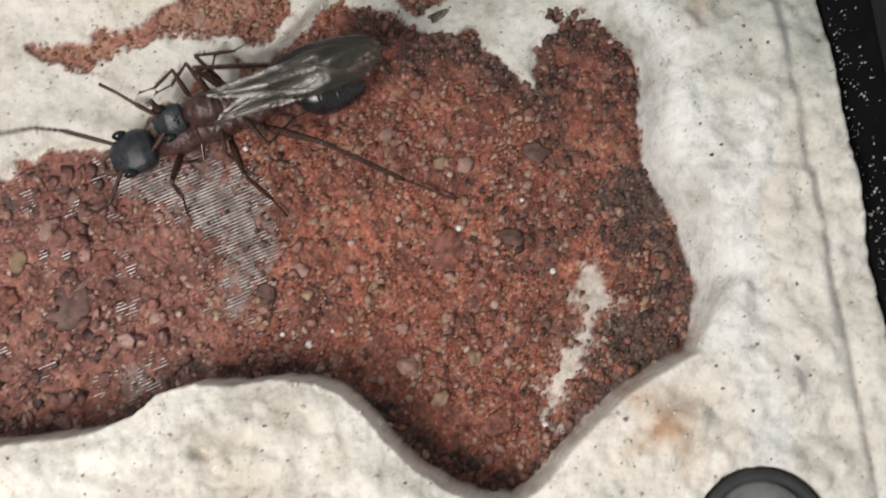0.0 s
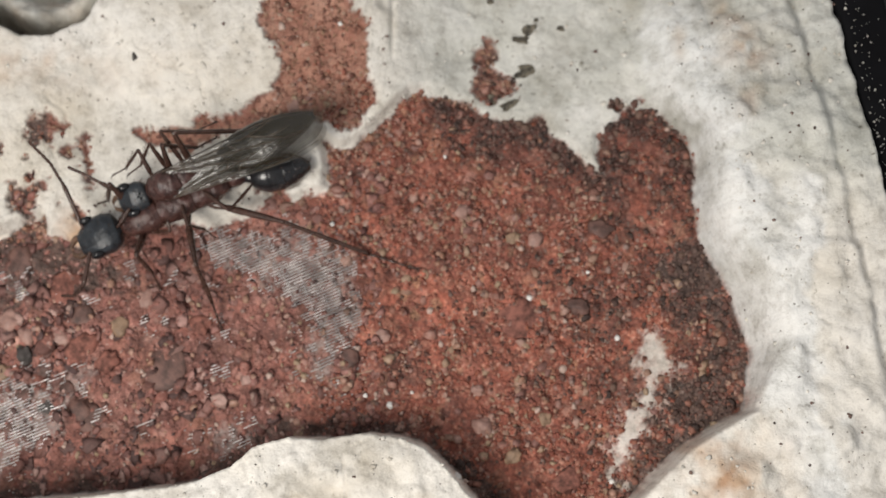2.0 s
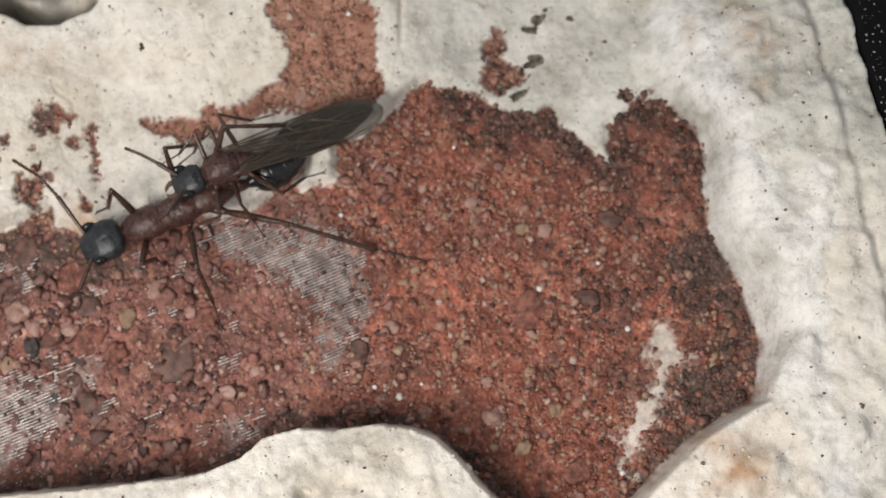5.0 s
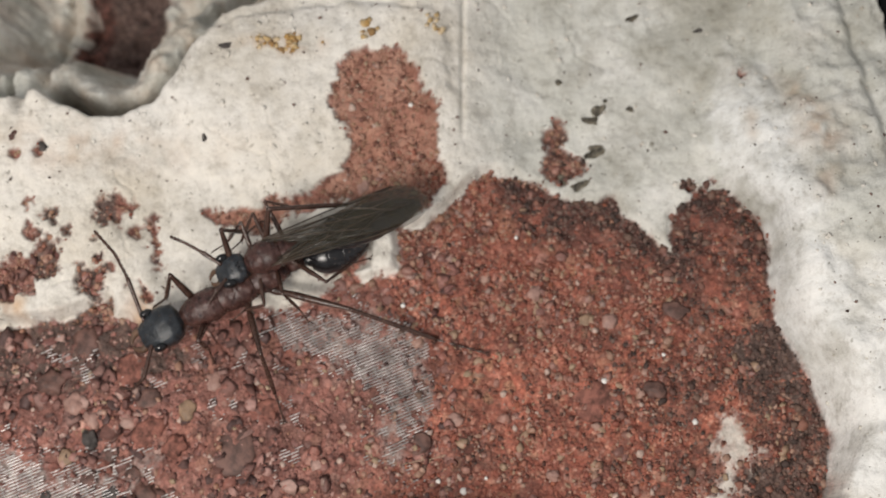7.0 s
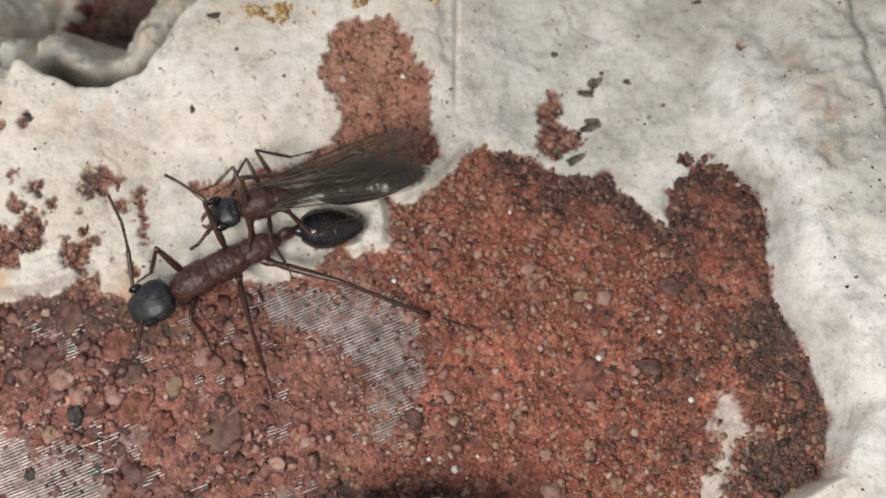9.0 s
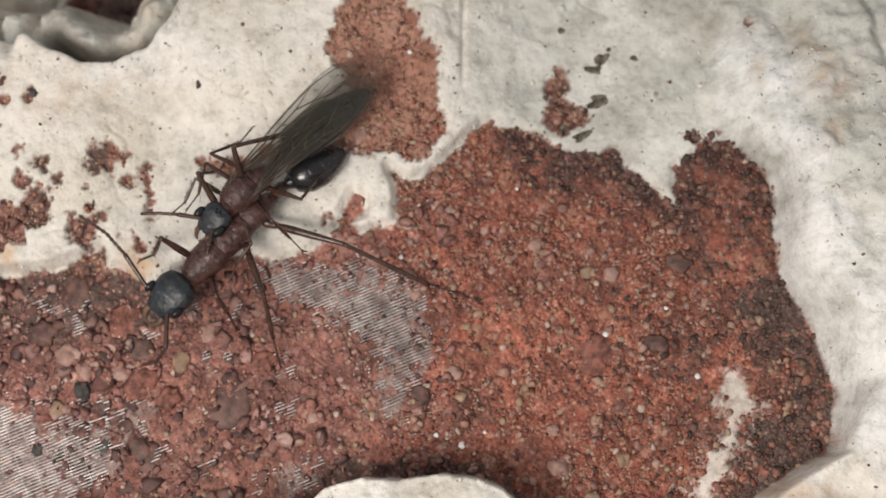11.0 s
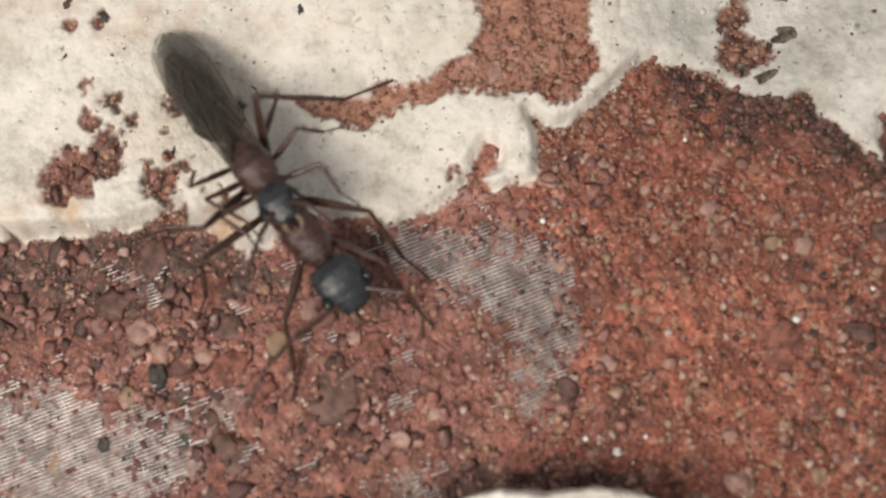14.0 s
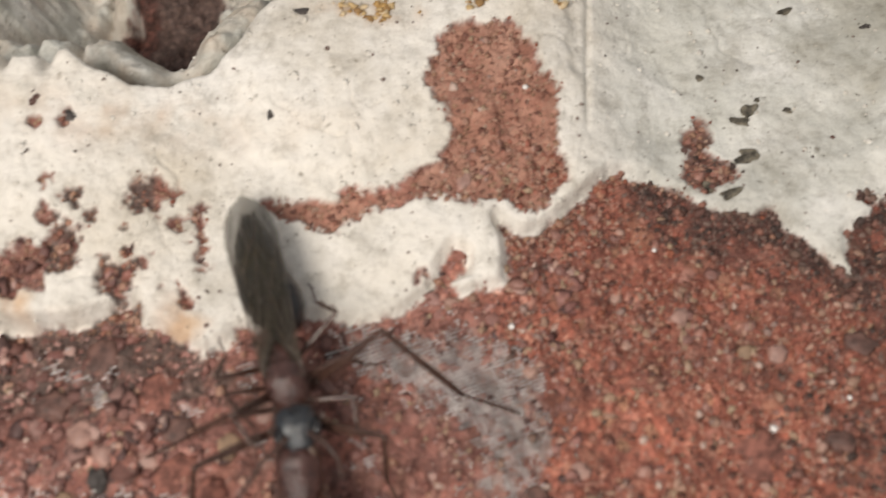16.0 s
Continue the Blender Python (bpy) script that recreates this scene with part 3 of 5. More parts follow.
def tube(points, radii, sides=10, steps=6, bm=None):
    """A bent tapered rod through points."""
    p = np.array(points, float)
    t = np.linspace(0, len(p) - 1, (len(p) - 1) * steps + 1)
    fine = np.stack([np.interp(t, range(len(p)), p[:, k]) for k in range(3)], 1)
    rad = np.interp(t, range(len(p)), radii)
    for _ in range(2):
        fine[1:-1] = (fine[:-2] + 2 * fine[1:-1] + fine[2:]) / 4
    frames = []
    for k in range(len(fine)):
        d = Vector(fine[min(k + 1, len(fine) - 1)] - fine[max(k - 1, 0)]).normalized()
        u = d.cross(Vector((0.1, 0.2, 1))).normalized()
        frames.append((u, d.cross(u)))
    return rings(bm or bmesh.new(), fine, frames, [(r, r) for r in rad], sides)


def chitin(name, colour, rough=0.32, scale=4000, bump=0.00002, vary=0.5):
    m, n, l, b = mat(name, rough)
    f = grain_noise(n, l, scale, 5)
    big = grain_noise(n, l, scale / 7, 2)
    a = ramp(n, l, f, [(0.3, [c * (1 - vary) for c in colour]), (0.7, [c * (1 + vary) for c in colour])])
    l.new(mixed(n, l, 0.5, a, ramp(n, l, big, [(0.35, (0.55, 0.5, 0.5)), (0.65, (1.3, 1.3, 1.3))]), "MULTIPLY"), b.inputs["Base Color"])
    b.inputs["Specular IOR Level"].default_value = 0.6
    bumped(n, l, b, f, bump, 0.7)
    return m


HEAD = chitin("blue_black_chitin", (0.020, 0.025, 0.031), 0.30, 5200, 0.00007)
RUST = chitin("rusty_chitin", (0.066, 0.030, 0.025), 0.24, 3600, 0.00014, 0.6)
GASTER = chitin("black_gloss_chitin", (0.014, 0.014, 0.016), 0.22)
LEG = chitin("brown_leg_chitin", (0.060, 0.031, 0.023), 0.27, 7000)
EYE = chitin("black_eye", (0.006, 0.006, 0.007), 0.12, 9000, 0.00001)
JAW = chitin("pale_brown_chitin", (0.11, 0.062, 0.038), 0.4)


def wing_material():
    m, n, l, b = mat("smoky_wing_membrane", 0.30)
    f, g = grain_noise(n, l, 600, 3), grain_noise(n, l, 6000, 4)
    l.new(ramp(n, l, f, [(0.3, (0.018, 0.013, 0.005)), (0.7, (0.055, 0.042, 0.016))]), b.inputs["Base Color"])
    l.new(ramp(n, l, f, [(0.3, (0.48,) * 3), (0.7, (0.30,) * 3)]), b.inputs["Alpha"])
    b.inputs["Specular IOR Level"].default_value = 0.5
    b.inputs["Coat Weight"].default_value, b.inputs["Coat Roughness"].default_value = 1.0, 0.19
    b.inputs["Coat IOR"].default_value = 1.75
    bumped(n, l, b, grain_noise(n, l, 1500, 4), 0.00012, 0.5)
    l.new(b.inputs["Normal"].links[0].from_socket, b.inputs["Coat Normal"])
    return m


WING = wing_material()
VEIN = chitin("amber_vein", (0.055, 0.038, 0.024), 0.3)


# ---- sand, screen, crumbs ----
PHI = (1 + 5**0.5) / 2
ICO = np.array([(-1, PHI, 0), (1, PHI, 0), (-1, -PHI, 0), (1, -PHI, 0), (0, -1, PHI), (0, 1, PHI), (0, -1, -PHI), (0, 1, -PHI), (PHI, 0, -1), (PHI, 0, 1), (-PHI, 0, -1), (-PHI, 0, 1)]) / (1 + PHI * PHI) ** 0.5
ICO_FACES = np.array([(0, 11, 5), (0, 5, 1), (0, 1, 7), (0, 7, 10), (0, 10, 11), (1, 5, 9), (5, 11, 4), (11, 10, 2), (10, 7, 6), (7, 1, 8), (3, 9, 4), (3, 4, 2), (3, 2, 6), (3, 6, 8), (3, 8, 9), (4, 9, 5), (2, 4, 11), (6, 2, 10), (8, 6, 7), (9, 8, 1)])


def sand_material(name, palette, rough=0.6, spec=0.4):
    """Grains that take one colour each from a palette."""
    m, n, l, b = mat(name, rough)
    g = n.new("ShaderNodeNewGeometry")
    r = n.new("ShaderNodeValToRGB")
    r.color_ramp.interpolation = "CONSTANT"
    el = r.color_ramp.elements
    while len(el) < len(palette):
        el.new(0.5)
    for k, c in enumerate(palette):
        el[k].position, el[k].color = k / len(palette), (*c, 1)
    l.new(g.outputs["Random Per Island"], r.inputs[0])
    f = grain_noise(n, l, 7000, 4)
    l.new(mixed(n, l, 0.7, r.outputs[0], ramp(n, l, f, [(0.3, (0.6, 0.58, 0.56)), (0.7, (1.25, 1.2, 1.2))]), "MULTIPLY"), b.inputs["Base Color"])
    b.inputs["Specular IOR Level"].default_value = spec
    bumped(n, l, b, f, 0.00003, 0.8)
    return m


FINE_SAND = sand_material("fine_red_sand", [(0.292, 0.096, 0.064), (0.216, 0.073, 0.052), (0.356, 0.146, 0.102), (0.108, 0.047, 0.035), (0.281, 0.094, 0.067), (0.324, 0.114, 0.077), (0.389, 0.198, 0.144), (0.270, 0.089, 0.061), (0.173, 0.073, 0.052), (0.302, 0.104, 0.061), (0.432, 0.281, 0.215)])
COARSE_SAND = sand_material("coarse_mauve_sand", [(0.302, 0.146, 0.123), (0.213, 0.096, 0.083), (0.381, 0.218, 0.190), (0.146, 0.068, 0.059), (0.302, 0.130, 0.103), (0.269, 0.136, 0.115), (0.448, 0.291, 0.252), (0.101, 0.058, 0.054), (0.224, 0.102, 0.084), (0.358, 0.187, 0.160), (0.168, 0.082, 0.069)], 0.55)
QUARTZ = sand_material("quartz_grains", [(0.42, 0.25, 0.19), (0.36, 0.21, 0.15), (0.52, 0.39, 0.33), (0.34, 0.18, 0.12), (0.37, 0.27, 0.18), (0.30, 0.20, 0.17)], 0.4, 0.5)
BROWN_SAND = sand_material("brown_silt", [(0.115, 0.074, 0.061), (0.172, 0.115, 0.095), (0.069, 0.046, 0.039), (0.218, 0.149, 0.124), (0.149, 0.081, 0.067)])
PATCH_SAND = sand_material("faded_red_sand", [(0.30, 0.13, 0.09), (0.22, 0.10, 0.07), (0.38, 0.22, 0.16), (0.27, 0.15, 0.10), (0.42, 0.29, 0.22), (0.18, 0.08, 0.06), (0.34, 0.20, 0.13)])
OCHRE = sand_material("ochre_crumbs", [(0.45, 0.28, 0.10), (0.55, 0.40, 0.20), (0.30, 0.18, 0.07), (0.62, 0.50, 0.32)])


def scatter(name, material, count, box, keep, low, high, power, seed, label, flat=0.75, sink=0.35, z_up=0.0, level=None):
    """Many small stones lying on the ground inside a box, kept where keep() says so."""
    rs = np.random.RandomState(seed)
    x, y = rs.uniform(box[0], box[2], count * 4), rs.uniform(box[1], box[3], count * 4)
    kinds = list(plan(x, y))
    kinds[2] = np.maximum(kinds[2], 0.85 * kinds[7])
    chosen = np.where(keep(x, y, *kinds[1:6], rs.rand(count * 4)))[0][:count]
    x, y, z = x[chosen], y[chosen], kinds[0][chosen]
    if level is not None:
        z = np.full(len(x), level)
    n = len(x)
    r = low + (high - low) * rs.rand(n) ** power
    shape = ICO[None] * np.clip(1 + 0.30 * rs.randn(n, 12, 1), 0.4, 1.7)
    shape = shape * (r[:, None] * np.stack([rs.uniform(0.75, 1.3, n), rs.uniform(0.75, 1.3, n), rs.uniform(0.5, 1.0, n) * flat], 1))[:, None]
    a, tilt = rs.uniform(0, 2 * np.pi, n), rs.uniform(-0.5, 0.5, n)
    c, s, ct, st = np.cos(a)[:, None], np.sin(a)[:, None], np.cos(tilt)[:, None], np.sin(tilt)[:, None]
    px, py, pz = shape[..., 0], shape[..., 1], shape[..., 2]
    py, pz = py * ct - pz * st, py * st + pz * ct
    co = np.stack([px * c - py * s + x[:, None], px * s + py * c + y[:, None], pz + (z + r * flat * (1 - sink) * 0.6 + z_up)[:, None]], -1)
    faces = (ICO_FACES[None] + 12 * np.arange(n)[:, None, None]).reshape(-1, 3)
    return tagged(from_arrays(name, co.reshape(-1, 3) * MM, faces, material, 3), label, "sand", kind="stuff")


EAST, WEST, ALL = (-4, -12, 13.5, 8), (-24, -11, -1.5, 4), (-22, -12, 13.5, 14)
def on_east(x, y, sand, dirt_shade, mesh, grey, stain, u):
    return (sand > 0.5) & (dirt_shade < u * 0.9) & (mesh < 0.5) & (rough_noise(x, y, 1.1, 121, 3) > 1.6 * ((u * 7.3) % 1) - 0.9)


def on_west(x, y, sand, dirt_shade, mesh, grey, stain, u):
    return (sand > 0.5) & (u > mesh * 0.94) & (rough_noise(x, y, 2.0, 41, 2) > u - 0.75)


def on_white(x, y, sand, dirt_shade, mesh, grey, stain, u):
    return sand < 0.08


scatter("fine_sand", FINE_SAND, 12000, EAST, on_east, 0.022, 0.12, 2.8, 1, "fine rust-red sand grains on the chamber floor", 0.42, 0.9)
scatter("brown_silt", BROWN_SAND, 5200, EAST, lambda x, y, sand, dirt_shade, mesh, grey, stain, u: (sand > 0.5) & (dirt_shade > 0.25 + 0.4 * u), 0.03, 0.11, 2.2, 2, "dark brown silt along the chamber wall", 0.6, 0.8)
CRUMBS = sand_material("dark_crumbs", [(0.084, 0.048, 0.039), (0.140, 0.070, 0.056), (0.063, 0.042, 0.036), (0.224, 0.112, 0.087), (0.168, 0.105, 0.081), (0.280, 0.133, 0.098)], 0.7)
scatter("brown_silt", CRUMBS, 900, EAST, lambda x, y, sand, dirt_shade, mesh, grey, stain, u: (sand > 0.4) & (dirt_shade > 0.35 + 0.4 * u), 0.06, 0.19, 1.8, 22, "dark brown crumbs along the chamber wall", 0.8, 0.4)
scatter("brown_silt", CRUMBS, 330, (-1.5, 3, 13.5, 8.5), lambda x, y, sand, dirt_shade, mesh, grey, stain, u: (sand < 0.5) & (sand > 0.0003), 0.05, 0.17, 1.8, 24, "dark crumbs strewn past the rim of the sand", 0.7, 0.4)
scatter("coarse_sand", COARSE_SAND, 1300, WEST, on_west, 0.06, 0.30, 2.0, 3, "coarse mauve and brown sand grains on the chamber floor", 0.11, 1.0)
DARK_GRAIN = sand_material("dark_mauve_grains", [(0.130, 0.072, 0.064), (0.169, 0.085, 0.073), (0.098, 0.057, 0.052), (0.221, 0.111, 0.094), (0.156, 0.073, 0.060), (0.260, 0.150, 0.130)], 0.7)
scatter("coarse_sand", DARK_GRAIN, 230, (-24, -9, -8.5, 2), lambda x, y, sand, dirt_shade, mesh, grey, stain, u: (sand > 0.5) & (u > mesh * 0.9) & (rough_noise(x, y, 2.4, 43, 2) > u - 0.5), 0.18, 0.42, 1.6, 33, "large dark brown-mauve grains in the coarse sand", 0.10, 1.0)
scatter("coarse_sand", COARSE_SAND, 2600, WEST, lambda x, y, sand, dirt_shade, mesh, grey, stain, u: (sand > 0.5) & (u > mesh * 0.9), 0.03, 0.10, 1.5, 13, "fine mauve sand between coarser grains", 0.35, 0.9)
scatter("coarse_sand", COARSE_SAND, 1700, WEST, lambda x, y, sand, dirt_shade, mesh, grey, stain, u: (mesh > 0.1) & (rough_noise(x, y, 0.8, 47, 4, 0.7) > 1.5 * u - 0.55), 0.025, 0.11, 2.2, 23, "stray mauve sand grains lying on the wire screen", 0.6, 0.3, 0.10)
scatter("fine_sand", PATCH_SAND, 4200, (-22, 1, 5, 14), lambda x, y, sand, dirt_shade, mesh, grey, stain, u: (sand > 0.5) & (y > 4.4 - 5 * (x < -12)) & ((x < -1.5) | (y > 6.8)), 0.03, 0.13, 2.4, 4, "rusty sand grains in worn plaster patches", 0.4, 0.9)
scatter("quartz_grain", QUARTZ, 560, (-6, -12, 13.5, 8), on_east, 0.04, 0.16, 2.2, 5, "pale pinkish quartz grains among red sand", 0.8, 0.35)
BLUSH = sand_material("blush_grains", [(0.36, 0.185, 0.145), (0.33, 0.20, 0.145), (0.41, 0.255, 0.205), (0.29, 0.15, 0.12), (0.35, 0.235, 0.16), (0.24, 0.12, 0.10)], 0.45, 0.5)
scatter("quartz_grain", BLUSH, 900, (-6, -12, 13.5, 8), on_east, 0.07, 0.24, 2.2, 35, "dull pink and tan grains sunk among red sand", 0.3, 1.0)
scatter("quartz_grain", QUARTZ, 420, (-22, -10, -3, 13), lambda x, y, sand, dirt_shade, mesh, grey, stain, u: (sand > 0.6) & (u > mesh * 0.8), 0.05, 0.16, 2.0, 6, "pale pinkish quartz grains among coarse sand", 0.6, 0.5)
scatter("plaster_crumbs", GROUND, 700, (-20, -12, 17, 15), on_white, 0.03, 0.11, 2.5, 7, "small white plaster crumbs on the block", 0.6, 0.5)
scatter("dark_specks", BROWN_SAND, 480, (-20, -12, 17, 15), on_white, 0.02, 0.08, 2.8, 8, "tiny dark brown specks on white plaster", 0.4, 0.5)
scatter("red_specks", FINE_SAND, 1300, (-20, 0, 13.5, 14), lambda x, y, sand, dirt_shade, mesh, grey, stain, u: (sand < 0.5) & (sand > 0.0005), 0.025, 0.085, 1.8, 18, "stray red grains at the rim of the sand", 0.5, 0.5)
scatter("plaster_dust", GROUND, 2600, (15.5, -16, 21, 16), lambda x, y, sand, dirt_shade, mesh, grey, stain, u: (x > EDGE_X(y) + 0.3) & (x < EDGE_X(y) + 0.3 + 1.5 * u ** 4), 0.012, 0.05, 3.0, 27, "white plaster dust lying on the black frame", 0.5, 0.5, 0.0, 2.9)
scatter("ochre_crumbs", OCHRE, 420, (-11, 11.6, -1.2, 14.2), lambda x, y, sand, dirt_shade, mesh, grey, stain, u: (sand < 0.2) & ((stain > 0.18 + 0.4 * u) | (np.hypot(x + 5.0, y - 13.2) < 0.5 * u) | (np.hypot(x + 2.1, y - 13.4) < 0.5 * u)), 0.04, 0.17, 1.6, 9, "yellow ochre crumbs stuck on the plaster rim", 0.7, 0.4)


def wire_screen(name, outline, pitch=0.125, angle=22, radius=0.027, bare=None):
    """A woven wire cloth, worn free of sand unevenly: fine parallel wires over a few cross wires, each waving over and under."""
    co, faces, rs = [], [], np.random.RandomState(len(outline))
    c, s = math.cos(math.radians(angle)), math.sin(math.radians(angle))
    px, py = [p[0] for p in outline], [p[1] for p in outline]
    cx, cy, half = (min(px) + max(px)) / 2, (min(py) + max(py)) / 2, max(max(px) - min(px), max(py) - min(py)) * 0.75
    for kind in (0, 1):
        if kind and bare is not None:
            continue
        gap = pitch if kind == 0 else pitch * 5
        step = pitch * 0.6
        for k in range(-int(half / gap), int(half / gap) + 1):
            t = np.arange(-half, half, step) + rs.uniform(0, step)
            u, v = (t, np.full(len(t), k * gap)) if kind == 0 else (np.full(len(t), k * gap), t)
            v = v + 0.02 * lattice_noise(u, v, 0.8, 19)
            x, y = cx + u * c - v * s, cy + u * s + v * c
            away = outline_distance(x, y, outline) + 0.34 * rough_noise(x, y, 1.3, 11, 5, 0.72) + 0.07 * rs.randn()
            inside = away + 0.75 * rough_noise(x, y, 0.30, 29, 3, 0.8) < 0.05
            if bare is not None:
                inside &= rough_noise(x, y, 0.9, 85, 4, 0.7) + 0.1 * rs.randn() > bare
                for other in SCREENS:
                    inside &= outline_distance(x, y, other) > 0.7
            thin = radius * (1.0, 0.55)[kind]
            z = (0.085, 0.035)[kind] + 0.010 * np.where((np.arange(len(t)) + k) % 2 == 0, 1, -1)
            nx, ny = (-s, c) if kind == 0 else (c, s)
            start = None
            for i in range(len(t) + 1):
                live = i < len(t) and inside[i]
                if live and start is None:
                    start = i
                if not live and start is not None:
                    if i - start > 1:
                        base = len(co)
                        for j in range(start, i):
                            for dn, dz in ((thin, 0), (0, thin), (-thin, 0), (0, -thin)):
                                co.append((x[j] + nx * dn, y[j] + ny * dn, z[j] + dz))
                        for j in range(i - start - 1):
                            for q in range(4):
                                a, b = base + 4 * j + q, base + 4 * j + (q + 1) % 4
                                faces.append((a, b, b + 4, a + 4))
                    start = None
    ob = from_arrays(name, np.array(co) * MM, np.array(faces), STEEL, 4)
    return tagged(ob, "fine woven steel wire screen showing through the sand", "wire screen", kind="stuff")


STEEL = plain("dull_steel_wire", (0.57, 0.55, 0.54), 0.36, 0.45, 0.5, 1800)
for outline in SCREENS:
    wire_screen("wire_screen", outline)
wire_screen("wire_screen", [(-20, -8.4), (-20, 0.4), (-11, 0.8), (-3.2, 1.0), (-2.8, -5.4), (-8, -7.6)], bare=0.78)


def pebble(x, y, r, colour, label, flat=0.6, sunk=0.15):
    """A single stone: a dented, rounded lump with facets; flat ones are smoother."""
    rugged = 1.0 if flat > 0.2 else 0.15
    rnd = random.Random(int(x * 37) + int(y * 91))
    bm = bmesh.new()
    bmesh.ops.create_icosphere(bm, subdivisions=3, radius=1.0)
    off = Vector((rnd.random() * 9, rnd.random() * 9, rnd.random() * 9))
    for v in bm.verts:
        d = 1 + rugged * (0.42 * noise.noise(v.co * 1.2 + off) + 0.28 * noise.noise(v.co * 2.7 + off)) + 0.16 * noise.noise(v.co * 6 + off) + 0.10 * noise.noise(v.co * 13 + off)
        v.co = Vector((v.co.x * 1.12 * d, v.co.y * 0.92 * d, v.co.z * flat * d)) * r * MM
    z = float(plan(np.array([x]), np.array([y]))[0][0])
    ob = part("pebble", bm, colour, None, label)
    tagged(ob, "", "pebble", "loose pebbles")
    ob.matrix_basis = pose(x * MM, y * MM, (z - r * flat * sunk) * MM, 0, 0, rnd.uniform(0, 360))
    return ob


STONE_DARK = plain("dark_brown_stone", (0.12, 0.062, 0.05), 0.65, 0, 0.5, 2200, 0.00006)
STONE_GREY = plain("slate_grey_stone", (0.066, 0.056, 0.052), 0.7, 0, 0.5, 2200, 0.00005)
STONE_RED = plain("brick_red_stone", (0.20, 0.080, 0.060), 0.85, 0, 0.6, 3200, 0.00012)
STONE_PINK = plain("pale_pink_stone", (0.34, 0.20, 0.165), 0.55, 0, 0.25, 2500, 0.00005)
STONE_TAN = plain("tan_stone", (0.29, 0.19, 0.125), 0.6, 0, 0.3, 2500, 0.00005)


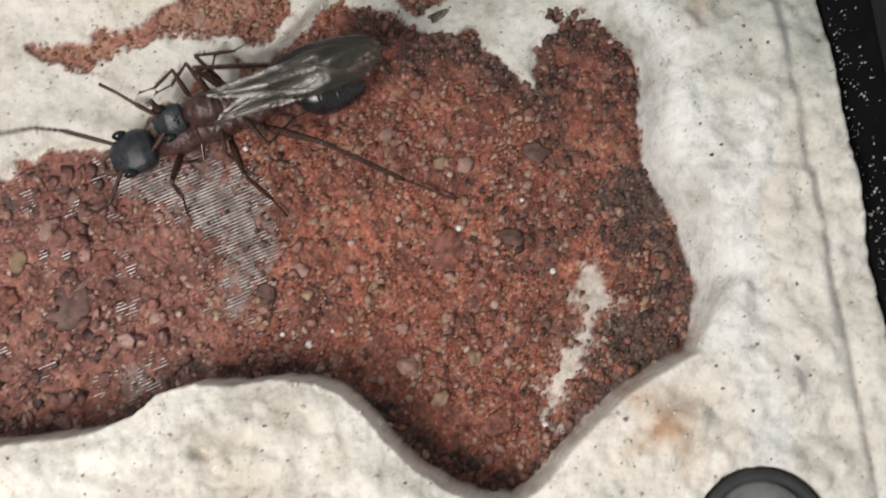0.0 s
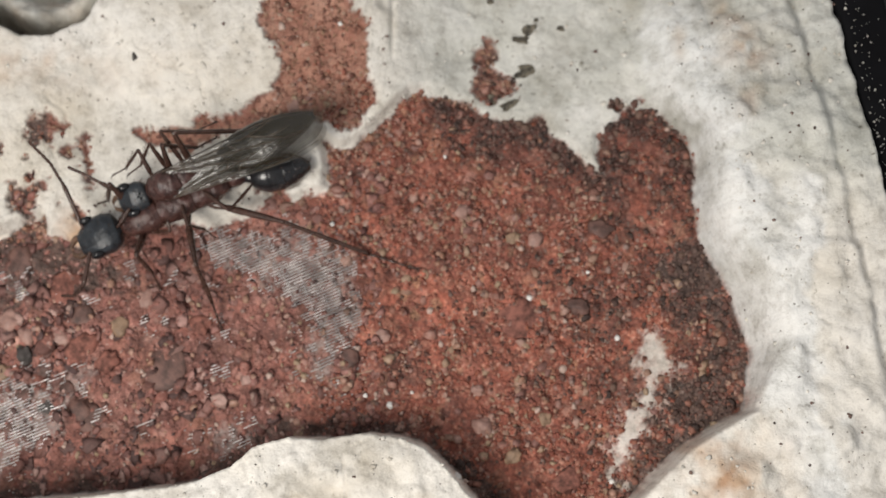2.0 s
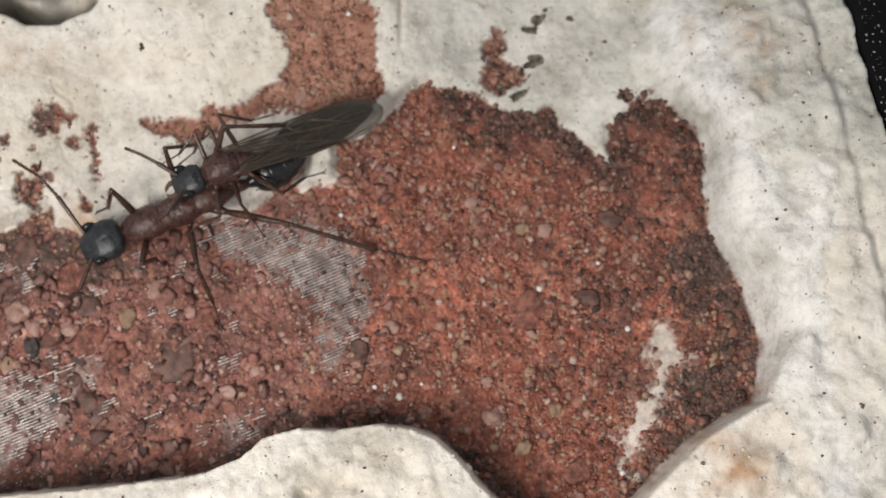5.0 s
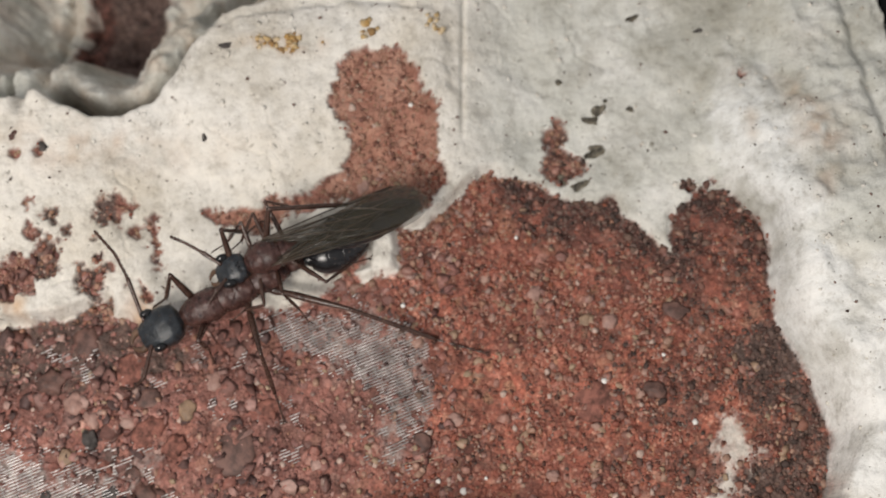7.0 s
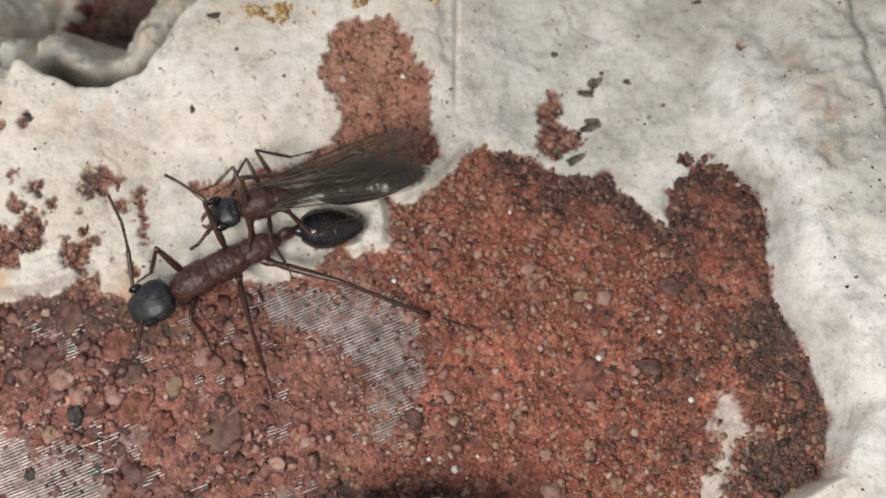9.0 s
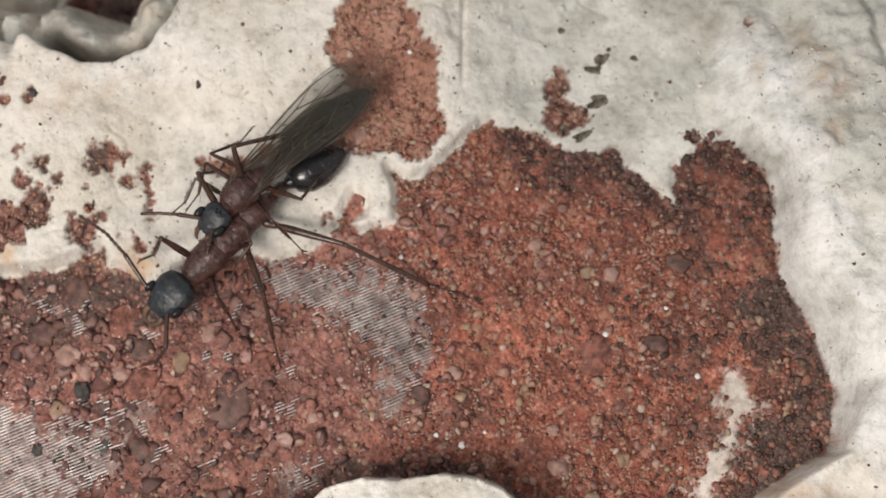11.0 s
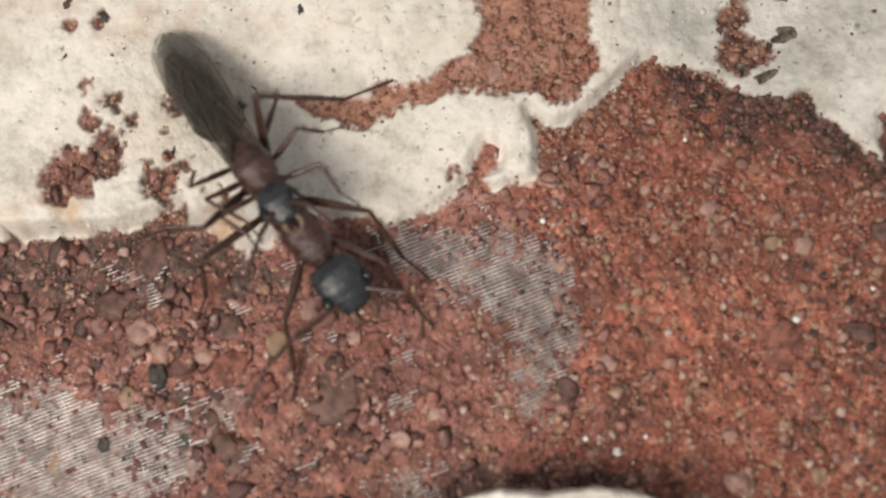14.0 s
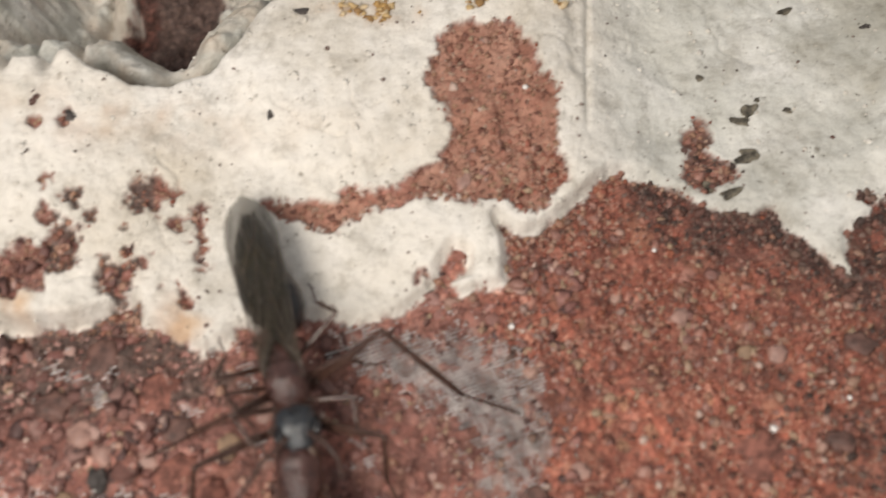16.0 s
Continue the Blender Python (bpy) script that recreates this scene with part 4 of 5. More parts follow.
for x, y, r, stone, flat, label in (
    (-10.3, -4.3, 0.90, STONE_DARK, 0.12, "large flat dark brown pebble half sunk in sand"), (-16.2, -3.7, 0.34, STONE_GREY, 0.7, "small slate-grey pebble on the sand"),
    (-13.8, -3.4, 0.60, STONE_RED, 0.4, "orange-red brick chip lying on coarse sand"), (4.2, -2.4, 0.95, STONE_RED, 0.12, "flat orange-red brick flake sunk in fine sand"),
    (3.7, -8.0, 0.30, STONE_TAN, 0.6, "yellowish tan pebble on red sand"), (2.3, -5.3, 0.24, STONE_PINK, 0.8, "pale pink rounded pebble on red sand"),
    (-1.5, -3.1, 0.27, STONE_PINK, 0.7, "pale pink rounded pebble on red sand"), (5.9, -8.9, 0.52, STONE_RED, 0.5, "orange-red brick chip near the chamber wall"),
    (3.9, 0.8, 0.45, STONE_TAN, 0.3, "flat tan stone sunk in fine sand"), (2.5, -6.8, 0.40, STONE_PINK, 0.6, "angular pale pink stone on red sand"),
    (4.8, 0.8, 0.30, STONE_PINK, 0.5, "pale pink rounded pebble on red sand"), (-2.9, -4.0, 0.42, STONE_DARK, 0.22, "flat slate-grey chip beside the wire screen"),
    (5.0, -6.5, 0.28, STONE_TAN, 0.6, "yellowish tan pebble on red sand"), (1.8, 2.0, 0.28, STONE_PINK, 0.5, "pale pink rounded pebble on red sand"),
    (-13.9, -6.0, 0.62, STONE_DARK, 0.25, "dark brown angular stone on coarse sand"), (-15.5, -4.8, 0.30, STONE_RED, 0.6, "orange-red brick chip on the wire screen"),
    (-17.2, -4.5, 0.30, STONE_PINK, 0.6, "pale pink rounded pebble on the wire screen"), (-11.3, -1.5, 0.42, STONE_PINK, 0.35, "flat pale pink stone among coarse sand"),
    (-14.6, -1.1, 0.80, STONE_RED, 0.22, "brick-red slab lying on coarse sand"), (-13.8, -2.1, 0.50, STONE_DARK, 0.5, "dark brown rounded pebble on coarse sand"),
    (-16.1, -2.9, 0.36, STONE_PINK, 0.5, "pale pink rounded pebble on coarse sand"), (-18.0, -1.4, 0.55, STONE_DARK, 0.4, "dark brown angular stone on coarse sand"),
    (-16.6, 0.2, 0.60, STONE_DARK, 0.35, "dark brown angular stone on coarse sand"), (-5.2, 6.6, 0.30, STONE_PINK, 0.4, "pale pink stone set in a worn patch"),
    (-9.0, -2.6, 0.45, STONE_RED, 0.3, "orange-red brick chip lying on coarse sand"), (-15.2, -5.9, 0.34, STONE_GREY, 0.5, "slate-grey chip lying on the wire screen"),
    (-16.7, -6.6, 0.30, STONE_DARK, 0.5, "small dark stone lying on the wire screen"), (-17.8, -6.0, 0.22, STONE_GREY, 0.5, "slate-grey chip lying on the wire screen"),
    (-16.2, -5.3, 0.34, STONE_DARK, 0.3, "dark brown crumb lying on the wire screen"), (-17.0, -6.3, 0.36, STONE_DARK, 0.3, "dark brown crumb lying on the wire screen"), (-18.6, -6.4, 0.30, STONE_DARK, 0.3, "dark brown crumb lying on the wire screen"), (-16.0, -5.7, 0.24, STONE_DARK, 0.4, "dark brown crumb lying on the wire screen"),
    (-13.4, -6.4, 0.75, STONE_DARK, 0.18, "dark brown flat slab lying on coarse sand"), (-14.4, -5.2, 0.42, STONE_DARK, 0.4, "dark brown angular stone beside the wire screen"),
    (-15.4, -4.3, 0.30, STONE_DARK, 0.5, "dark brown angular stone beside the wire screen"), (-17.1, -4.4, 0.34, STONE_TAN, 0.5, "yellowish tan pebble on the wire screen"),
    (-19.4, -6.6, 0.42, STONE_TAN, 0.5, "ochre tan pebble on the wire screen"), (-16.9, -2.3, 0.40, STONE_PINK, 0.5, "pale pink rounded pebble on coarse sand"),
    (-14.7, -3.0, 0.36, STONE_PINK, 0.55, "pale grey-pink rounded pebble on coarse sand"), (-12.7, -4.0, 0.42, STONE_RED, 0.35, "orange-red brick chip lying on coarse sand"),
    (-12.3, -2.6, 0.40, STONE_TAN, 0.5, "yellowish tan pebble on coarse sand"), (-16.0, -6.9, 0.36, STONE_DARK, 0.3, "dark brown crumb lying on the wire screen"),
    (6.5, -2.0, 0.40, STONE_DARK, 0.4, "dark brown angular stone sunk in sand"), (7.5, 1.2, 0.42, STONE_DARK, 0.4, "dark brown angular stone sunk in sand"),
):
    pebble(x, y, r, stone, label, flat)


SCALE = plain("torn_brown_scale", (0.115, 0.1, 0.075), 0.75, 0, 0.9, 3200, 0.00006)


def flake(x, y, r, turn, material, label):
    """A thin torn scale lying on the plaster."""
    rnd = random.Random(int(x * 53 + y * 17))
    bm = bmesh.new()
    lobes = [rnd.uniform(0, 6.28) for _ in range(3)]
    ring = []
    for a in np.linspace(0, 2 * math.pi, 23)[:-1]:
        reach = 0.88 + 0.2 * math.sin(2 * a + lobes[0]) + 0.14 * math.sin(3 * a + lobes[1]) + 0.1 * math.sin(5 * a + lobes[2]) + rnd.uniform(-0.09, 0.09)
        ring.append((math.cos(a) * reach, math.sin(a) * reach * 0.62))
    low = [bm.verts.new((u * r * MM, v * r * MM, 0)) for u, v in ring]
    top = [bm.verts.new((u * r * 0.8 * MM, v * r * 0.75 * MM, (0.05 + 0.05 * rnd.random()) * MM)) for u, v in ring]
    for k in range(22):
        bm.faces.new((low[k], low[(k + 1) % 22], top[(k + 1) % 22], top[k]))
    crest = bm.verts.new((rnd.uniform(-0.2, 0.2) * r * MM, rnd.uniform(-0.1, 0.1) * r * MM, 0.11 * MM))
    for k in range(22):
        bm.faces.new((top[k], top[(k + 1) % 22], crest))
    bm.faces.new(low[::-1])
    z = float(plan(np.array([x]), np.array([y]))[0][0])
    ob = tagged(part("flake", bm, material, None, label, False), "", "flake", "dark flakes on plaster")
    ob.matrix_basis = pose(x * MM, y * MM, (z - 0.01) * MM, rnd.uniform(-6, 6), rnd.uniform(-6, 6), turn)


for x, y, r, turn, stone in ((3.1, 11.4, 0.22, -10, SCALE), (4.74, 10.03, 0.42, 70, SCALE), (4.4, 9.6, 0.36, -15, SCALE), (4.15, 9.65, 0.2, 30, SCALE), (5.06, 10.5, 0.15, 20, SCALE), (4.55, 8.18, 0.52, 5, SCALE), (3.8, 6.65, 0.42, 20, SCALE), (6.1, 10.1, 0.2, 0, SCALE), (3.3, 6.95, 0.4, -10, SCALE), (6.4, 14.3, 0.3, 20, SCALE),
        (-12.0, 13.5, 0.26, 30, STONE_GREY), (-11.0, 12.5, 0.30, 0, STONE_GREY), (-11.8, 8.6, 0.2, 70, STONE_GREY), 
        (-18.4, 8.2, 0.3, -30, STONE_GREY), (-19.6, 8.6, 0.25, 60, STONE_DARK), (9.2, 13.6, 0.2, 10, STONE_GREY), (2.4, 8.4, 0.2, 60, STONE_DARK)):
    flake(x, y, r, turn, stone, "small dark torn flake stuck to white plaster")


def fibre(points, label):
    bm = tube(points, [0.02] * len(points), 6, 8)
    return tagged(part("fibre", bm, PALE, None, label), "", "fibre", "loose fibres")


def lying(points, lift=0.12):
    zs = plan(np.array([p[0] for p in points]), np.array([p[1] for p in points]))[0]
    return [(x, y, float(z) + lift) for (x, y), z in zip(points, zs)]


PALE = plain("pale_fibre", (0.45, 0.33, 0.24), 0.5)
fibre(lying([(-3.6, -4.85), (-3.0, -4.7), (-2.4, -4.62), (-1.9, -4.5)]), "thin pale hair lying on the sand")
fibre(lying([(-19.8, -7.0), (-18.9, -7.15), (-18.0, -7.25), (-17.2, -7.2)]), "thin brown hair lying on the wire screen")


def port():
    """A round access port sunk in the plaster: rubber ring and dull plug."""
    thing = tagged(new("access_port"), "round grey plug in a dark rubber ring sunk in plaster", "plug")
    thing.location = Vector((14.85, -12.7, 2.0)) * MM
    def turned(profile):
        bm, rows, sides = bmesh.new(), [], 56
        for k in range(sides):
            a = 2 * math.pi * k / sides
            rows.append([bm.verts.new((r * math.cos(a) * MM, r * math.sin(a) * MM, z * MM)) for r, z in profile])
        for k in range(sides):
            p, q = rows[k], rows[(k + 1) % sides]
            for j in range(len(profile) - 1):
                bm.faces.new((p[j], q[j], q[j + 1], p[j + 1]))
        bmesh.ops.remove_doubles(bm, verts=bm.verts, dist=1e-7)
        bmesh.ops.recalc_face_normals(bm, faces=bm.faces)
        return bm
    part("ring", turned([(1.86, -0.2), (1.84, 0.95), (1.90, 1.22), (2.05, 1.34), (2.20, 1.24), (2.26, 0.95), (2.26, -0.2)]), RUBBER, thing, "dark rubber ring")
    part("plug", turned([(1e-5, 0.62), (1.2, 0.62), (1.7, 0.60), (1.82, 0.52), (1.85, -0.2)]), plain("grey_plug", (0.16, 0.17, 0.165), 0.5), thing, "dull grey plug")


port()


# Bright specks, several added in place of dust on a cover glass not built.
DUST = plain("bright_white", (0.80, 0.77, 0.74), 0.25)
for x, y, r in ((-1.2, -5.9, 0.15), (1.5, -8.75, 0.17), (-3.6, 1.6, 0.11), (-0.3, -5.4, 0.08), (8.0, -3.3, 0.12), (7.6, -9.0, 0.12), (-2.2, -5.5, 0.10), (4.5, -1.6, 0.12), (-3.2, 9.9, 0.1), (6.9, -0.6, 0.08), (1.1, 4.4, 0.08)):
    bm = bmesh.new()
    bmesh.ops.create_icosphere(bm, subdivisions=2, radius=r * MM)
    for v in bm.verts:
        v.co *= 1 + 0.35 * noise.noise(v.co / r / MM * 1.7 + Vector((x, y, 0)))
        v.co.z *= 0.6
    speck = tagged(part("white_speck", bm, DUST, None, "bright white speck lying on the sand"), "", "grain", "bright grains")
    speck.location = Vector((x, y, float(plan(np.array([x]), np.array([y]))[0][0]) + 0.03 + r * 0.4)) * MM


# ---- the two ants ----
def leg(parent, base, upper, lower, thick=0.13):
    """Hip and thigh as one part along its own x; shin and jointed foot as a part that turns at the knee."""
    bm = tube([(-0.1, 0, 0.1), (upper * 0.06, 0, 0.02), (upper * 0.16, 0, 0)], [thick * 1.3, thick * 1.5, thick * 1.0])
    tube([(upper * u, 0, 0) for u in (0.13, 0.32, 0.6, 0.92, 1.0)], [thick * 0.8, thick * 1.2, thick * 1.1, thick * 0.75, thick * 0.7], bm=bm)
    thigh = part("leg", bm, LEG, parent)
    ankle, foot = Vector((lower * 0.66, 0, -lower * 0.09)), Vector((lower, 0, 0))
    bm = tube([ankle * 0.0, ankle * 0.15, ankle * 0.6, ankle], [thick * 0.72, thick * 0.60, thick * 0.78, thick * 0.62])
    tube([ankle, ankle + Vector((lower * 0.05, 0.05, -0.12))], [thick * 0.22, thick * 0.05], 5, 2, bm)
    d = foot - ankle
    for j in range(5):
        tube([ankle + d * (j / 5), ankle + d * ((j + 0.6) / 5), ankle + d * ((j + 1) / 5)], [thick * 0.28, thick * 0.42, thick * 0.30], 8, 3, bm)
    for side in (-0.09, 0.09):
        tube([foot, foot + d.normalized() * 0.15 + Vector((0, side, 0.02)), foot + d.normalized() * 0.24 + Vector((0, side * 1.4, -0.06))], [0.035, 0.025, 0.008], 6, 3, bm)
    shin = part("shin", bm, LEG, thigh)
    hairs(shin, [(0.2, thick * 0.6, thick * 0.6, 0), (lower * 0.6, thick * 0.6, thick * 0.6, -lower * 0.085)], 26, 0.13, 11)
    return thigh, shin, Vector(base), upper, lower


def aimed(origin, ahead, up):
    """A pose at origin, in metres from millimetres, with x ahead and z as near to up as can be."""
    x = ahead.normalized()
    y = up.cross(x).normalized()
    m = Matrix((x, y, x.cross(y))).transposed().to_4x4()
    return Matrix.Translation(origin * MM) @ m


def bent(limb, foot, pole):
    """The poses of a leg's thigh and shin, in millimetres of its ant's space, that set its foot down at a place; the knee stands towards the pole."""
    _, _, hip, upper, lower = limb
    reach = foot - hip
    d = min(max(reach.length, abs(upper - lower) + 0.3), (upper + lower) * 0.985)
    way = reach.normalized()
    along = (upper * upper - lower * lower + d * d) / (2 * d)
    side = (pole - way * pole.dot(way)).normalized()
    knee = hip + way * along + side * math.sqrt(max(upper * upper - along * along, 0))
    thigh = aimed(hip, knee - hip, side)
    return thigh, thigh.inverted() @ aimed(knee, hip + way * d - knee, side)


def feeler(parent, points):
    foot = Vector(points[0])
    p = [Vector(q) - foot for q in points]
    scape = part("antenna", tube([p[0], (p[0] + p[1]) / 2, p[1]], [0.075, 0.085, 0.095]), LEG, parent)
    tail, beads = p[1:], 21
    def spot(u):
        u *= len(tail) - 1
        i = min(int(u), len(tail) - 2)
        return tail[i].lerp(tail[i + 1], u - i)
    bm = tube([spot(j / (beads - 1)) for j in range(beads)], [0.05 if j % 2 == 0 else 0.078 for j in range(beads)], 8, 2)
    part("funiculus", bm, LEG, scape)
    scape.location = foot * MM
    return scape


def hairs(parent, stations, count, length, seed):
    """Short pale bristles standing on a lofted body."""
    rnd, bm = random.Random(seed), bmesh.new()
    for _ in range(count):
        i = rnd.randrange(len(stations) - 1)
        u = rnd.random()
        x, a, b, c = [stations[i][k] * (1 - u) + stations[i + 1][k] * u for k in range(4)]
        w = rnd.uniform(-0.2, math.pi + 0.2)
        p = Vector((x, a * math.cos(w), c + b * math.sin(w)))
        d = Vector((rnd.uniform(-0.6, 0.3), math.cos(w), math.sin(w))).normalized()
        tube([p, p + d * length * 0.5, p + d * length + Vector((-0.05, 0, 0))], [0.009, 0.007, 0.003], 3, 1, bm)
    return part("bristles", bm, JAW, parent, "fine pale bristles")


def head_capsule(parent, s, antennae):
    st = [(-0.88 * s, 0.25 * s, 0.24 * s, 0.02), (-0.70 * s, 0.70 * s, 0.44 * s, 0.02), (-0.30 * s, 0.86 * s, 0.56 * s, 0.0), (0.20 * s, 0.84 * s, 0.55 * s, -0.04),
        (0.62 * s, 0.68 * s, 0.42 * s, -0.12), (0.98 * s, 0.44 * s, 0.26 * s, -0.2)]
    head = part("head", lumpy(loft(st, 40, 2.5, 8), 0.014, 0.3), HEAD, parent, "blue-black rounded head")
    hairs(head, st, 90, 0.16 * s, 5)
    for side in (1, -1):
        bm = bmesh.new()
        bmesh.ops.create_uvsphere(bm, u_segments=16, v_segments=10, radius=(0.25 if s > 0.8 else 0.36) * s * MM)
        bmesh.ops.scale(bm, vec=(1.15, 0.7, 0.9), verts=bm.verts)
        bmesh.ops.translate(bm, vec=Vector((0.36 * s, 0.78 * s * side, 0.20 * s)) * MM, verts=bm.verts)
        part("eye", bm, EYE, head, "glossy black eye")
        part("mandible", tube([(0.80 * s, 0.30 * s * side, -0.22), (1.12 * s, 0.40 * s * side, -0.34), (1.40 * s, 0.24 * s * side, -0.46), (1.48 * s, 0.04 * s * side, -0.5)],
            [0.17 * s, 0.15 * s, 0.10 * s, 0.03 * s]), JAW, head, "pale brown curved jaw")
    for x, y in ((-0.28, 0), (-0.42, 0.13), (-0.42, -0.13)) if s < 0.8 else ():
        bm = bmesh.new()
        bmesh.ops.create_uvsphere(bm, u_segments=10, v_segments=6, radius=0.07 * s * MM)
        bmesh.ops.translate(bm, vec=Vector((x * s, y * s, 0.54 * s)) * MM, verts=bm.verts)
        part("ocellus", bm, EYE, head)
    return [feeler(parent, a) for a in antennae]


def banded_gaster(parent, length, wide, high, drop=0.0):
    """A ringed abdomen: overlapping plates, each its own lofted shell."""
    root = part("gaster", loft([(0.15, 0.12, 0.14, 0), (-0.1, 0.25, 0.28, 0), (-0.4, wide * 0.5, high * 0.5, -drop * 0.2)]), GASTER, parent, "glossy black banded gaster")
    cuts = [0.06, 0.34, 0.58, 0.77, 0.90, 1.0]
    for a, b in zip(cuts, cuts[1:]):
        def girth(u):
            return math.sin(math.pi * min(max(u, 0.0), 1.0) ** 0.75) ** 0.6
        st = []
        for k in range(5):
            u = a + (b - a) * (k / 4)
            lip = 1.0 + 0.045 * (k / 4)
            g = max(girth(min(u * 0.97 + 0.01, 0.985)), 0.12)
            st.append((-0.1 - length * u, wide * g * lip, high * g * lip, -drop * u))
        st.append((-0.1 - length * b - 0.01, st[-1][1] * 0.9, st[-1][2] * 0.9, st[-1][3]))
        plate = part("plate", loft(st, 24, 2.1, 3), GASTER, root)
        hairs(plate, st, 24, 0.14, int(a * 100)) if b > 0.5 else None
    return root


def carrier_ant():
    ant = tagged(new("ant"), "large rust-brown ant with blue-black head carrying another ant", "ant")
    antennae = head_capsule(ant, 0.97, [[(0.55, -0.45, 0.15), (0.45, -2.3, 0.6), (0.55, -3.4, 0.7), (1.0, -4.7, 0.5)], [(0.6, 0.42, 0.1), (1.5, 1.5, 0.0), (2.2, 1.5, -0.7), (2.7, 1.1, -1.2)]])
    pro = [(-0.78, 0.26, 0.28, -0.1), (-1.05, 0.48, 0.46, -0.04), (-1.55, 0.66, 0.62, 0.02), (-2.15, 0.68, 0.66, 0.04), (-2.5, 0.58, 0.58, 0.02)]
    meso = [(-2.35, 0.52, 0.52, 0.04), (-2.75, 0.62, 0.60, 0.06), (-3.4, 0.62, 0.60, 0.04), (-3.95, 0.52, 0.52, 0.0)]
    prop = [(-3.8, 0.46, 0.46, 0.0), (-4.2, 0.56, 0.55, 0.0), (-4.9, 0.50, 0.52, -0.05), (-5.45, 0.26, 0.28, -0.15)]
    for name, st in (("pronotum", pro), ("mesonotum", meso), ("propodeum", prop)):
        p = part(name, lumpy(loft(st, 48, 2.2, 12), 0.03, 0.34, len(name)), RUST, ant, "rust-brown thorax plate")
        hairs(p, st, 50, 0.15, len(name))
    part("petiole", loft([(-5.35, 0.16, 0.16, -0.2), (-5.6, 0.24, 0.36, -0.08), (-5.9, 0.26, 0.40, -0.05), (-6.2, 0.15, 0.16, -0.18)]), RUST, ant)
    g = banded_gaster(ant, 2.6, 0.80, 0.72, 0.25)
    g.location = Vector((-6.15, 0, -0.2)) * MM
    legs = {(k, s): leg(ant, (x, 0.42 * s, -0.4), upper, lower, thick) for s in (1, -1) for k, x, upper, lower, thick in ((1, -1.6, 2.2, 3.0, 0.13), (2, -3.4, 2.9, 3.5, 0.125), (3, -4.5, 3.35, 5.75, 0.135))}
    return ant, g, legs, antennae


WING_ROOTS = ((-1.5, 0.46, 0.56), (-1.5, -0.46, 0.64))


def wing(parent, length, wide, side, root, roll, lift):
    """A folded wing: the leading edge stands outward on its side, the blade reaches over the body, the tip is broad and round."""
    bm, across, along = bmesh.new(), 12, 44
    def spot(s, c):
        """s from root to tip, c from leading (0) to trailing edge (1)."""
        grow = math.sin(math.pi / 2 * min(s / 0.72, 1.0)) ** 1.15
        lead, trail = 0.10 + 0.13 * wide * grow, -0.04 - 0.80 * wide * grow
        middle = (lead + trail) / 2
        tip = math.sqrt(max(0.0, 1 - max(0.0, (s - 0.70) / 0.30) ** 2.4))
        y = middle + ((lead - middle) * (1 - 2 * c)) * tip
        ripple = 0.035 * math.sin(c * 13 + s * 5) + 0.03 * math.sin(s * 17 + c * 4)
        return Vector((-length * s, y * side, 0.12 * math.sin(math.pi * c) * grow + ripple * grow - 0.25 * s * s))
    grid = [[bm.verts.new(spot(0.004 + 0.994 * i / along, j / across) * MM) for j in range(across + 1)] for i in range(along + 1)]
    for i in range(along):
        for j in range(across):
            bm.faces.new((grid[i][j], grid[i][j + 1], grid[i + 1][j + 1], grid[i + 1][j]))
    bmesh.ops.solidify(bm, geom=bm.faces[:], thickness=0.012 * MM)
    w = part("wing", bm, WING, parent, "smoky translucent veined wing")
    for line in ([(0, 0.02), (0.3, 0.03), (0.7, 0.03), (0.93, 0.12)], [(0.02, 0.2), (0.3, 0.22), (0.55, 0.2), (0.72, 0.06)], [(0.05, 0.4), (0.35, 0.42), (0.6, 0.5), (0.86, 0.6)],
            [(0.08, 0.6), (0.35, 0.68), (0.62, 0.86)], [(0.42, 0.22), (0.47, 0.44)], [(0.55, 0.2), (0.66, 0.4), (0.8, 0.35)], [(0.36, 0.43), (0.40, 0.7)], [(0.66, 0.4), (0.78, 0.62), (0.9, 0.6)]):
        part("vein", tube([spot(s, c) + Vector((0, 0, 0.012)) for s, c in line], [0.030] + [0.024] * (len(line) - 2) + [0.010], 6, 5), VEIN, w)
    w.matrix_basis = pose(*(c * MM for c in root), roll, lift, 0)
    return w


